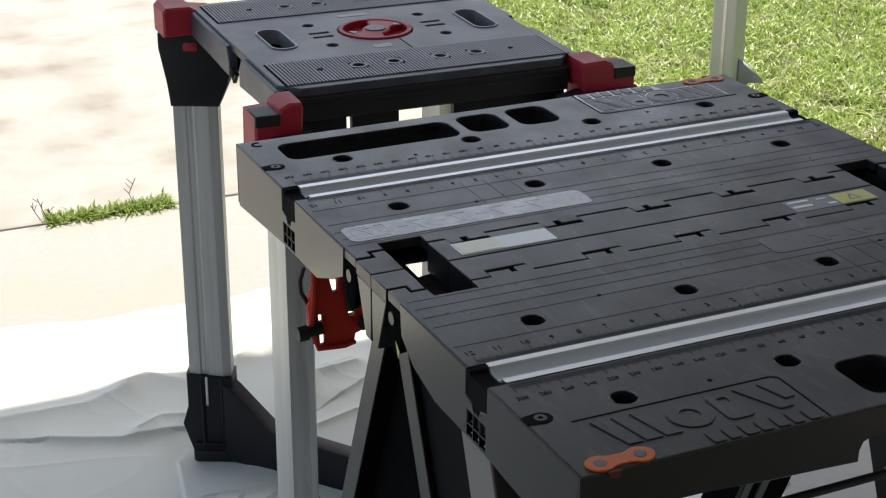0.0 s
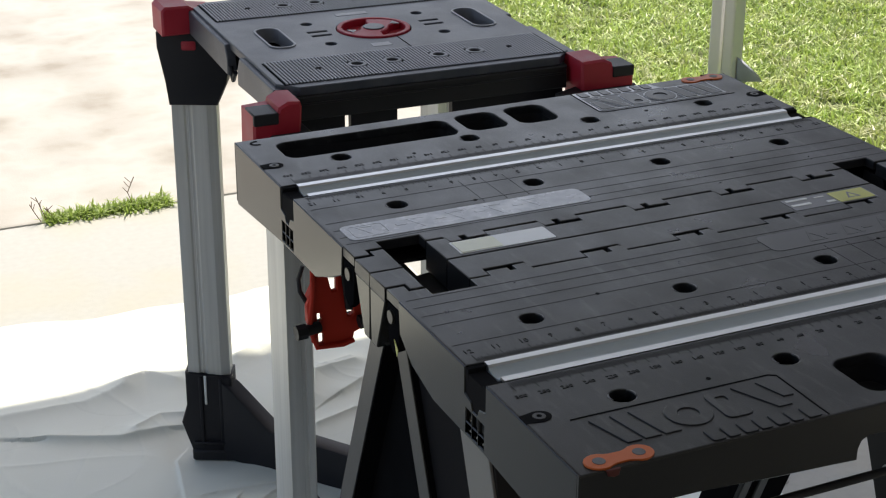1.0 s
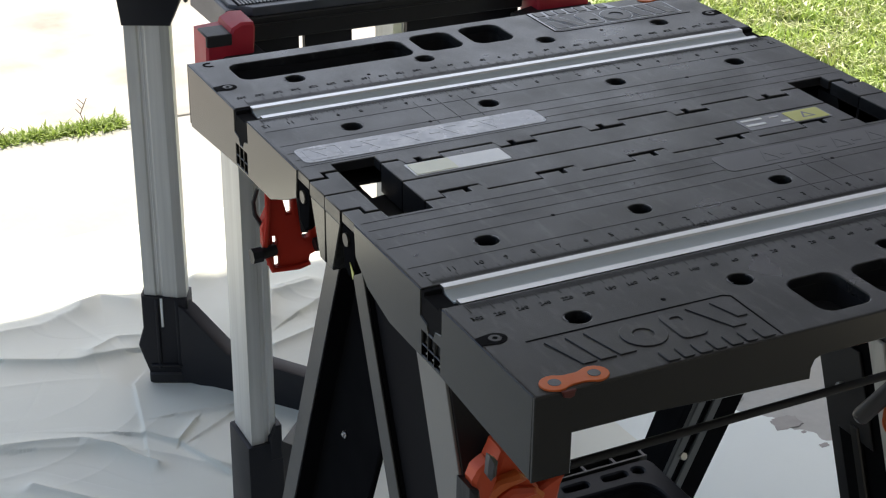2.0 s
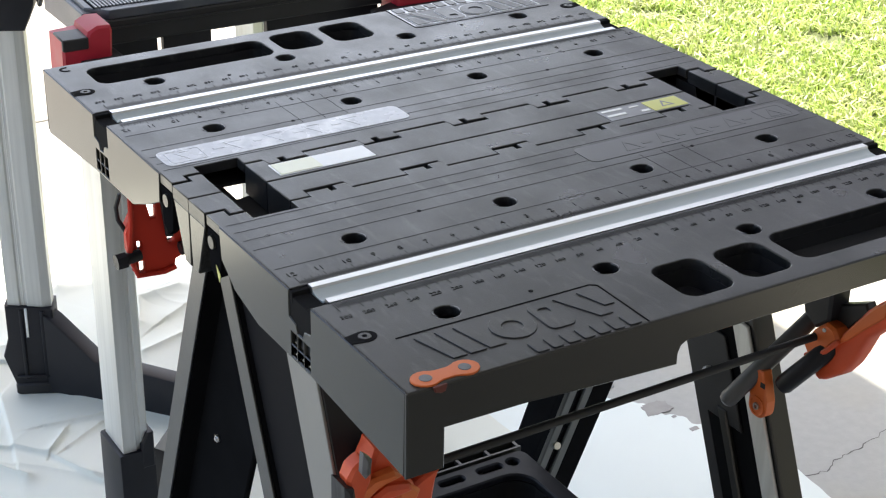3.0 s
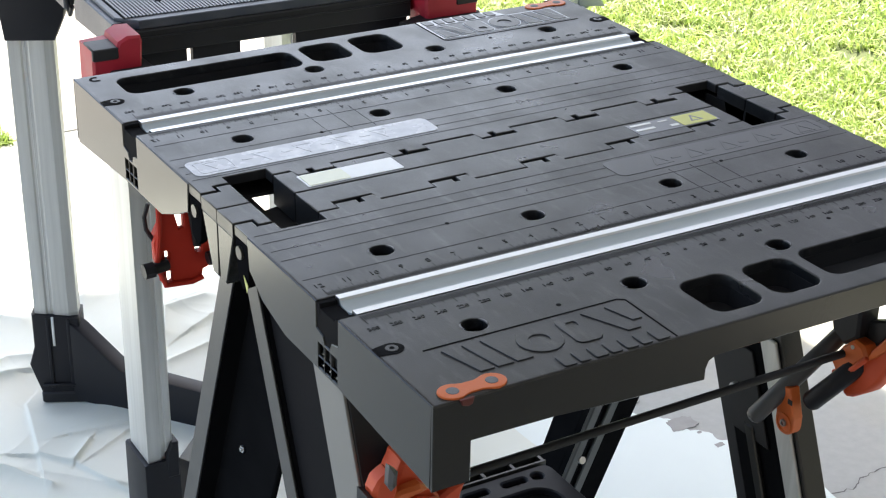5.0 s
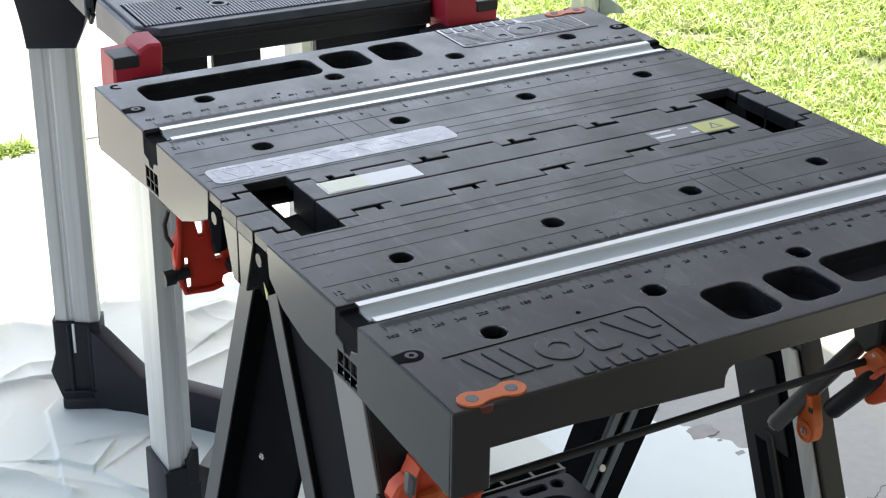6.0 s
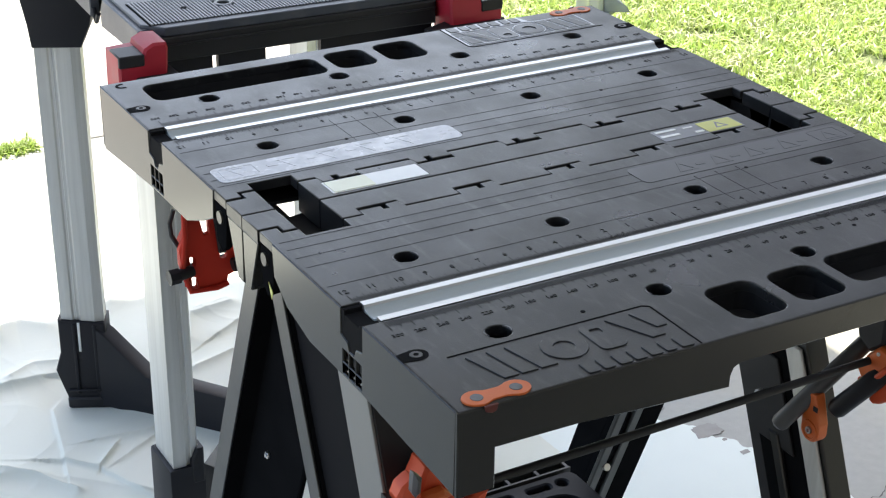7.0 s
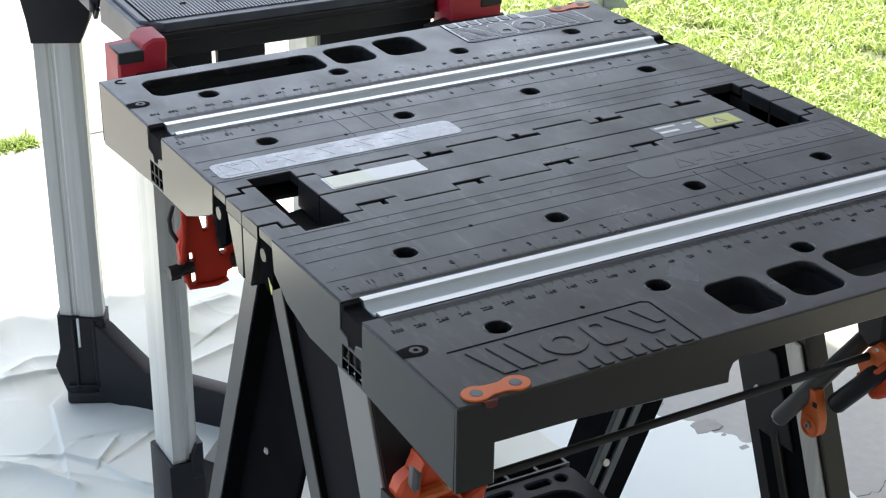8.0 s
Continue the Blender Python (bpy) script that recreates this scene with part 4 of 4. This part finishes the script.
top = part("bench_top", plate([(-0.212, -0.203), (-0.188, -0.229), (0.181, -0.229), (0.205, -0.203), (0.205, 0.203), (0.181, 0.229), (-0.188, 0.229), (-0.212, 0.203)], bench_holes, ZB - 0.012, ZB, 0.0015, I4, 1), GREYTOP, bench)
for a, b in ((-0.166, -0.133), (0.137, 0.170)):
    part("handle_rim", plate(rrect(a - 0.003, b + 0.003, -0.053, 0.053, 0.018, 6), [rrect(a + 0.0005, b - 0.0005, -0.0495, 0.0495, 0.015, 6)], ZB - 0.02, ZB + 0.0016, 0.0006), RIB, top, "raised handle rim")
for sgn in (-1, 1):
    bm = bmesh.new()
    y0, y1 = (-0.214, -0.112) if sgn < 0 else (0.112, 0.214)
    skip = [(x, sgn * 0.162) for x in (-0.086, -0.036, 0.031, 0.084)]
    x = -0.2
    while x < 0.194:
        cuts = [(sy - 0.0135, sy + 0.0135) for sx, sy in skip if abs(sx - x) < 0.012]
        spans = [(y0, y1)] if not cuts else [(y0, cuts[0][0]), (cuts[0][1], y1)]
        for a, b in spans:
            merge(bm, box(x, x + 0.0024, a, b, ZB - 0.0005, ZB + 0.0018))
        x += 0.0047
    tagged(part("rib_field", bm, RIB, top, "fine anti-slip ribs"), kind="stuff")
    # near-black sheet: the shade between the ribs is in its colour
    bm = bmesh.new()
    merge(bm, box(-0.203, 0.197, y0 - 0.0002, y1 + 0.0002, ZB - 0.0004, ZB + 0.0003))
    part("rib_gap_shade", bm, MARK, top)
    for sx, sy in skip:
        part("hole_rim", plate(circle(sx, sy, 0.0125, 18), [circle(sx, sy, 0.0083, 14)], ZB - 0.001, ZB + 0.0022, 0.0004), RIB, top)
        # flush dark disc paints the shade down the hole
        part("hole_shade", plate(circle(sx, sy, 0.0083, 14), (), ZB - 0.001, ZB + 0.0008), MARK, top)
    for sx in (-0.14, 0.135):
        part("screw", tube([(sx, sgn * 0.163, ZB), (sx, sgn * 0.163, ZB + 0.0024)], 0.004, 10), MARK, top)
part("seam", box(0.0125, 0.0140, -0.112, -0.052, ZB - 0.001, ZB + 0.0004), MARK, top)
part("worn_print", box(-0.030, 0.018, 0.078, 0.092, ZB - 0.001, ZB + 0.0004), RIB, top, "worn pale print")
part("worn_print", box(-0.035, -0.008, -0.090, -0.074, ZB - 0.001, ZB + 0.0004), RIB, top, "worn pale print")
# red dial
dial = part("dial", plate(circle(-0.002, 0, 0.0525, 40), [circle(-0.002, 0, 0.0455, 36)], ZB - 0.010, ZB + 0.0022, 0.0010), RED, bench, "round red plastic dial")
part("dish", plate(circle(-0.002, 0, 0.0465, 36), (), ZB - 0.012, ZB - 0.008), RED, dial)
pts = []
for k in range(9):
    a = radians(-35 + 70 * k / 8)
    pts.append((-0.002 + 0.045 * math.cos(a), 0.045 * math.sin(a)))
pts += [(0.016, 0.016), (-0.002, 0.020), (-0.020, 0.016)]
for k in range(9):
    a = radians(145 + 70 * k / 8)
    pts.append((-0.002 + 0.045 * math.cos(a), 0.045 * math.sin(a)))
pts += [(-0.020, -0.016), (-0.002, -0.020), (0.016, -0.016)]
part("dial_grip", plate(pts, (), ZB - 0.009, ZB + 0.0015, 0.0015, Matrix.Rotation(radians(52), 4, 'Z')), RED, dial)
part("dial_cap", plate(circle(-0.002, 0, 0.0155, 24), (), ZB + 0.0005, ZB + 0.0030, 0.001), GREYTOP, dial, "grey dial centre cap")
for a in (0.3, 3.4):
    part("arrow", plate([(-0.002 + 0.030 * math.cos(a), 0.030 * math.sin(a)), (-0.002 + 0.041 * math.cos(a + 0.2), 0.041 * math.sin(a + 0.2)), (-0.002 + 0.041 * math.cos(a - 0.2), 0.041 * math.sin(a - 0.2))], (), ZB + 0.0005, ZB + 0.0022), PALE, dial)
part("inner_floor", plate(rrect(-0.205, 0.198, -0.222, 0.222, 0.006, 2), (), ZB - 0.040, ZB - 0.037), BLACK, bench)
# aprons
for sgn in (-1, 1):
    y0, y1 = sorted((sgn * 0.216, sgn * 0.2305))
    part("apron", plate([(-0.198, ZB - 0.0125), (0.192, ZB - 0.0125), (0.192, ZB - 0.045), (-0.198, ZB - 0.045)], (), y0, y1, 0.002, TO_XZ), BLACK, bench, "black long apron")
    part("apron_bead", box(-0.196, 0.190, min(sgn * 0.2300, sgn * 0.2325), max(sgn * 0.2300, sgn * 0.2325), ZB - 0.0240, ZB - 0.0215, 0.0006), BLACK, bench)
    for xa, xb in ((-0.190, -0.125), (-0.117, -0.052), (0.026, 0.190)):
        part("lower_rail", box(xa, xb, min(sgn * 0.210, sgn * 0.222), max(sgn * 0.210, sgn * 0.222), ZB - 0.078, ZB - 0.044, 0.001), SOCK, bench)
    x0, x1 = sorted((sgn * 0.205, sgn * 0.219))
    part("side_apron", plate([(-0.215, ZB - 0.004), (-0.062, ZB - 0.004), (-0.050, ZB - 0.022), (-0.050, ZB - 0.046), (-0.215, ZB - 0.040)], (), x0, x1, 0.0015, TO_YZ), GREYTOP, bench)
    part("side_apron", plate([(0.215, ZB - 0.004), (0.010, ZB - 0.004), (0.000, ZB - 0.022), (0.000, ZB - 0.046), (0.215, ZB - 0.040)], (), x0, x1, 0.0015, TO_YZ), GREYTOP, bench)
    bm = tube([(sgn * 0.214, -0.022, ZB - 0.036), (sgn * 0.214, -0.010, ZB - 0.050), (sgn * 0.214, 0.000, ZB - 0.034)], 0.0035, 8)
    part("side_catch", bm, SOCK, bench)
# legs
LEGS = ((-0.2085, 0.236, -1, 1), (-0.2187, -0.258, -1, -1), (0.216, -0.262, 1, -1), (0.212, 0.250, 1, 1))
POST_PROF = [(-0.034, -0.020), (-0.016, -0.020), (-0.013, -0.0175), (-0.005, -0.0175), (-0.002, -0.020), (0.020, -0.020), (0.034, -0.014), (0.034, 0.014), (0.020, 0.020), (-0.034, 0.020)]
SIDE_PROF = [(-0.034, -0.0185), (0.034, -0.0185), (0.034, 0.0000), (0.0315, 0.0015), (0.0315, 0.0065), (0.034, 0.0080), (0.034, 0.0150), (0.0300, 0.0185), (-0.034, 0.0185)]
for lx, ly, sx, sy in LEGS:
    turned = sx < 0 and sy < 0
    T = Matrix.Translation((lx, ly, 0)) @ Matrix.Rotation(radians(-88 if turned else -24 if sx < 0 else 24), 4, 'Z')
    post = part("leg_post", plate(SIDE_PROF if turned else POST_PROF, (), 0.10, 0.66, 0.0015, T), POSTM, bench, "worn extruded aluminium leg post")
    if not turned:
        # white strip paints the thin bright glint along the groove
        part("groove_glint", box(-0.0095, -0.0085, -0.0182, -0.0150, 0.12, 0.64, 0, 1, T), WHITE, post)
    # lower socket
    sock = [(-0.039, 0.165), (0.037, 0.157), (0.037, 0.004), (-0.030, 0.010), (-0.041, 0.045), (-0.049, 0.072), (-0.039, 0.105)]
    if turned:
        sock = [(-0.039, 0.178), (0.039, 0.178), (0.041, 0.004), (-0.041, 0.004)]
    s = part("foot_socket", plate(sock, (), -0.026, 0.026, 0.004, T @ TO_XZ, 1), SOCK, bench, "dark plastic foot socket")
    if turned:
        part("collar", plate([(0.006, 0.150), (0.024, 0.150), (0.024, 0.204), (0.014, 0.204), (0.006, 0.186)], (), -0.030, 0.0405, 0.002, T @ TO_YZ), SOCK, s)
    else:
        part("slot", box(-0.008, -0.004, -0.0275, -0.0255, 0.108, 0.160, 0, 1, T), WHITE, s, "pale slot")
        part("rib", box(-0.017, -0.011, -0.0290, -0.0250, 0.030, 0.158, 0.001, 1, T), SOCK, s)
        part("rib", box(0.016, 0.022, -0.0290, -0.0250, 0.030, 0.155, 0.001, 1, T), SOCK, s)
        part("sole_lip", box(-0.030, 0.039, -0.0300, -0.0250, 0.034, 0.038, 0.001, 1, T), SOCK, s)
    part("rubber_foot", plate(rrect(-0.034, 0.046, -0.030, 0.030, 0.006, 2), (), 0.002, 0.022, 0.003, T), BLACK, s)
    # upper bracket
    up = [(-0.036, 0.624), (0.038, 0.624), (0.054, 0.660), (0.060, 0.690), (0.060, 0.738), (-0.050, 0.738), (-0.050, 0.715), (-0.040, 0.660)]
    u = part("leg_bracket", plate(up, (), -0.028, 0.028, 0.004, T @ TO_XZ, 1), SOCK, bench, "dark plastic leg bracket")
    part("release_button", box(-0.012, 0.010, -0.0305, -0.0275, 0.712, 0.726, 0.002, 1, T), RED, u, "red release button")
# red corner clamps
for lx, ly, sx, sy in LEGS:
    if sy > 0:
        prof = [(-0.052, 0.738), (0.03, 0.738), (0.03, 0.770), (0.000, 0.774), (-0.010, 0.781), (-0.046, 0.782), (-0.052, 0.776)]
        T = Matrix.Translation((lx, ly, 0)) @ (I4 if sx < 0 else MIRROR)
        part("corner_clamp", plate(prof, (), -0.032, 0.030, 0.003, T @ TO_XZ), RED, bench, "red plastic corner clamp")
    else:
        T = Matrix.Translation((-0.206 if sx < 0 else 0.216, -0.272 if sx < 0 else -0.254, -0.004)) @ (I4 if sx < 0 else MIRROR)
        e = 0.004 if sx < 0 else 0.020
        prof = [(-0.0605, 0.716), (e - 0.004, 0.716), (e, ZB - 0.004), (e - 0.002, ZB + 0.003), (-0.014, ZB + 0.004), (-0.026, ZB - 0.002), (-0.028, ZB - 0.008), (-0.0595, ZB - 0.010)]
        c = part("corner_clamp", plate(prof, (), -0.010, 0.046, 0.003, T @ TO_XZ), RED, bench, "red plastic corner clamp")
        part("black_pad", box(-0.0595, -0.027, -0.0118, 0.028, ZB - 0.0225, ZB - 0.0075, 0.0015, 1, T), BLACK, c)
        part("bracket_foot", box(-0.061, -0.046, -0.014, 0.030, 0.708, 0.722, 0.002, 1, T), BLACK, c)
# crossed base bars
for (ax, ay), (bx, by) in (((LEGS[0][0], LEGS[0][1]), (LEGS[2][0], LEGS[2][1])), ((LEGS[1][0], LEGS[1][1]), (LEGS[3][0], LEGS[3][1]))):
    d = Vector((bx - ax, by - ay, 0))
    ln = d.length
    T = Matrix.Translation((ax, ay, 0)) @ Matrix.Rotation(math.atan2(d.y, d.x), 4, 'Z')
    prof = [(0.028, 0.006), (0.028, 0.150), (0.045, 0.140), (0.120, 0.080), (ln / 2, 0.072), (ln - 0.120, 0.080), (ln - 0.045, 0.140), (ln - 0.028, 0.150), (ln - 0.028, 0.006)]
    off = 0.017
    part("base_bar", plate(prof, (), -off, off if ay > 0 else off - 0.001, 0.003, T @ TO_XZ, 1), SOCK, bench, "dark plastic crossing base bar")

# ---- drop cloth ----
def cloth_height(x, y):
    p = Vector((x, y, 0))
    h = 0.0070 + 0.002 * abs(noise.noise(p * 2.3))
    h += 0.005 * (noise.noise(Vector((x * 2.5 + y, y * 4.5 - x, 4.2))) + 0.4)
    r = 1 - abs(noise.noise(Vector((x * 3.1 + 1.1 * y, y * 3.7, 1.5)))) * 1.5
    h += 0.0016 * max(0, r) ** 14
    r = 1 - abs(noise.noise(Vector((x * 6.1 - y, y * 5.5 - x * 2, 9.5)))) * 1.5
    h += 0.0008 * max(0, r) ** 14
    h += 0.0006 * noise.noise(p * 14)
    for pts, amp, w in FOLDS:
        best = 9.0
        for (ax, ay), (bx, by) in zip(pts, pts[1:]):
            dx, dy = bx - ax, by - ay
            t = max(0.0, min(1.0, ((x - ax) * dx + (y - ay) * dy) / (dx * dx + dy * dy)))
            best = min(best, math.hypot(x - ax - t * dx, y - ay - t * dy))
        if best < 4 * w:
            h += amp * math.exp(-best / w)
    for pts, amp, w, edge in STEPS:
        best, side = 9.0, 1
        for (ax, ay), (bx, by) in zip(pts, pts[1:]):
            dx, dy = bx - ax, by - ay
            t = max(0.0, min(1.0, ((x - ax) * dx + (y - ay) * dy) / (dx * dx + dy * dy)))
            q = math.hypot(x - ax - t * dx, y - ay - t * dy)
            if q < best:
                best, side = q, dx * (y - ay) - dy * (x - ax)
        if best < 4 * w:
            h += amp * math.exp(-best / w) if side > 0 else (amp + 0.0045) * math.exp(-best / edge) - 0.0045 * math.exp(-best / 0.013)
    for fx, fy in FEET:
        q = math.hypot(x - fx, y - fy)
        h *= 1 - 0.9 * math.exp(-(q / 0.075) ** 4)
    return max(0.0022, h)


# overlapping creases: the cloth to the left of each line lies higher
STEPS = (([(-0.268, 0.932), (-0.256, 0.9256), (-0.214, 0.8754), (-0.1917, 0.8101), (-0.160, 0.748)], 0.0052, 0.050, 0.0034),
         ([(-0.205, 1.120), (-0.2248, 1.0927), (-0.251, 0.9506), (-0.2671, 0.8775)], 0.0026, 0.040, 0.0034),
         ([(-0.2105, 0.8824), (-0.1714, 0.9319)], 0.0060, 0.007, 0.0032),
         ([(-0.182, 0.884), (-0.120, 0.925)], 0.0030, 0.018, 0.0050),
         ([(-0.190, 0.960), (-0.105, 0.955)], 0.0030, 0.025, 0.0050),
         ([(-0.42, 0.95), (-0.3345, 0.920), (-0.2865, 0.885), (-0.232, 0.845), (-0.18, 0.790)], 0.0060, 0.045, 0.0120),
         ([(-0.40, 1.245), (-0.293, 1.193), (-0.252, 1.190), (-0.212, 1.190)], 0.0130, 0.060, 0.0110),
         ([(0.115, 1.20), (0.175, 1.235), (0.26, 1.25)], 0.0080, 0.040, 0.0090))
FOLDS = (([(-0.60, 1.02), (-0.354, 0.944), (-0.312, 0.904), (-0.264, 0.834)], 0.0126, 0.012), ([(-0.26, 1.207), (-0.212, 1.236), (-0.167, 1.223)], 0.0113, 0.015), ([(0.03, 1.105), (0.109, 1.131), (0.22, 1.12)], 0.0100, 0.011), ([(0.04, 1.27), (0.104, 1.29), (0.171, 1.305)], 0.0122, 0.024),
         ([(-0.90, 1.40), (-0.465, 1.35), (-0.318, 1.345), (-0.24, 1.37)], 0.0108, 0.026), ([(-0.235, 1.385), (-0.195, 1.405), (-0.150, 1.36)], 0.0146, 0.028),
         ([(-0.02, 1.40), (0.03, 1.43), (0.09, 1.40)], 0.0167, 0.030), ([(0.075, 1.486), (0.20, 1.47)], 0.0136, 0.026),
         ([(0.060, 1.20), (0.089, 1.275), (0.172, 1.287)], 0.0117, 0.018), ([(-0.45, 0.86), (-0.30, 0.70), (-0.10, 0.66)], 0.0126, 0.011), ([(0.00, 0.98), (0.14, 0.93), (0.30, 0.95)], 0.0101, 0.009))
FEET = []
for lx, ly, _, _ in LEGS:
    v = pose(CX, CY, 0, 0, 0, RZ) @ Vector((lx, ly, 0))
    FEET.append((v.x, v.y))
NX, NY = 600, 420
bm = bmesh.new()
grid = []
for j in range(NY + 1):
    row = []
    for i in range(NX + 1):
        u, v = i / NX, j / NY
        gx = -1.45 + 5.0 * u if u < 0.2 else -0.45 + 1.125 * (u - 0.2)
        gy = 2.3 * v if v < 0.1 else 0.23 + 0.8267 * (v - 0.1) if v < 0.85 else 0.85 + 2.4667 * (v - 0.85)
        x = gx + 0.03 * noise.noise(Vector((0, v * 5, 2))) * (1 if u > 0.5 else -1)
        y = 0.45 + gy + 0.035 * noise.noise(Vector((u * 6, 0, 5))) + 0.16 * (1 - u) * v * 0.4
        row.append(bm.verts.new((x, y, cloth_height(x, y))))
    grid.append(row)
for j in range(NY):
    for i in range(NX):
        bm.faces.new((grid[j][i], grid[j][i + 1], grid[j + 1][i + 1], grid[j + 1][i]))
tagged(part("drop_cloth", bm, CLOTH, smooth=80), "wrinkled off-white drop cloth spread under the workbench", "drop cloth")


# ---- lawn and weeds ----
def blades(spots, height, width, seed, lean=0.5, spread=(0.6, 1.3)):
    """Curved grass blades as one mesh."""
    rng = np.random.default_rng(seed)
    n = len(spots)
    a = rng.uniform(0, 2 * math.pi, n)
    h = height * rng.uniform(0.5, 1.35, n)
    w = width * rng.uniform(*spread, n)
    bend = lean * rng.uniform(0.2, 1.7, n)
    side = a + rng.uniform(-0.5, 0.5, n) + math.pi / 2
    base = np.column_stack([spots, np.zeros(n)]) if spots.shape[1] == 2 else spots
    dx, dy = np.cos(a), np.sin(a)
    sx, sy = np.cos(side) * w / 2, np.sin(side) * w / 2
    verts = np.zeros((n, 5, 3))
    for k, (f, ww) in enumerate(((0, 1), (0.55, 0.85))):
        cx, cy, cz = base[:, 0] + dx * h * bend * f ** 1.6, base[:, 1] + dy * h * bend * f ** 1.6, base[:, 2] + h * f * (1 - 0.25 * bend * f)
        verts[:, 2 * k] = np.column_stack([cx - sx * ww, cy - sy * ww, cz])
        verts[:, 2 * k + 1] = np.column_stack([cx + sx * ww, cy + sy * ww, cz])
    verts[:, 4] = np.column_stack([base[:, 0] + dx * h * bend, base[:, 1] + dy * h * bend, base[:, 2] + h * (1 - 0.35 * bend)])
    idx = np.arange(n)[:, None] * 5
    quads = (idx + np.array([[0, 1, 3, 2]])).tolist()
    tris = (idx + np.array([[2, 3, 4]])).tolist()
    me = bpy.data.meshes.new("blades")
    me.from_pydata(verts.reshape(-1, 3).tolist(), [], quads + tris)
    return me


rng = np.random.default_rng(3)
spots = np.column_stack([rng.uniform(1.40, 4.6, 280000), rng.uniform(0.2, 7.2, 280000)])
spots = np.column_stack([spots, np.full(len(spots), -0.045)])
clump = np.array([noise.noise(Vector((x * 5.0, y * 5.0, 1.0))) + 0.6 * noise.noise(Vector((x * 14.0, y * 14.0, 3.0))) for x, y in spots[:, :2]])
spots = spots[clump + rng.uniform(-0.25, 0.25, len(spots)) > -0.62]
me = blades(spots, 0.035, 0.0054, 4, 0.85, (0.5, 1.7))
me.materials.append(GRASS)
lawn = new("lawn_grass", me)
tagged(lawn, "sunlit dense green and straw-coloured lawn grass", "grass", kind="stuff")

# weeds along the slab joint
rng = np.random.default_rng(8)
for k, (x0, x1, dens) in enumerate(((-0.19, -0.145, 160), (-0.135, -0.055, 420), (-0.045, 0.10, 800))):
    n = dens
    sp = np.column_stack([rng.uniform(x0, x1, n), JOINT + rng.normal(0, 0.015, n), np.full(n, -0.004)])
    me = blades(sp, 0.024, 0.0050, 20 + k, 0.95)
    me.materials.append(WEED)
    w = new("weed", me)
    tagged(w, "low green weed tuft growing in the slab joint", "weed", group="joint weeds")
random.seed(12)
for x, h in ((-0.185, 0.06), (-0.20, 0.045), (0.015, 0.075), (-0.165, 0.03)):
    pts = [(x, JOINT, 0), (x - 0.012, JOINT + 0.004, h * 0.5), (x - 0.022 if x < 0 else x + 0.004, JOINT, h)]
    bm = tube(pts, 0.0011, 5)
    for k in range(3):
        q = Vector(pts[1]).lerp(Vector(pts[2]), 0.3 * k)
        merge(bm, tube([q, q + Vector((random.uniform(-0.015, 0.015), random.uniform(-0.01, 0.01), 0.014))], 0.0008, 4))
    tagged(part("weed_stalk", bm, TWIG), "thin dry weed stalk in the slab joint", "weed", group="weed stalks")
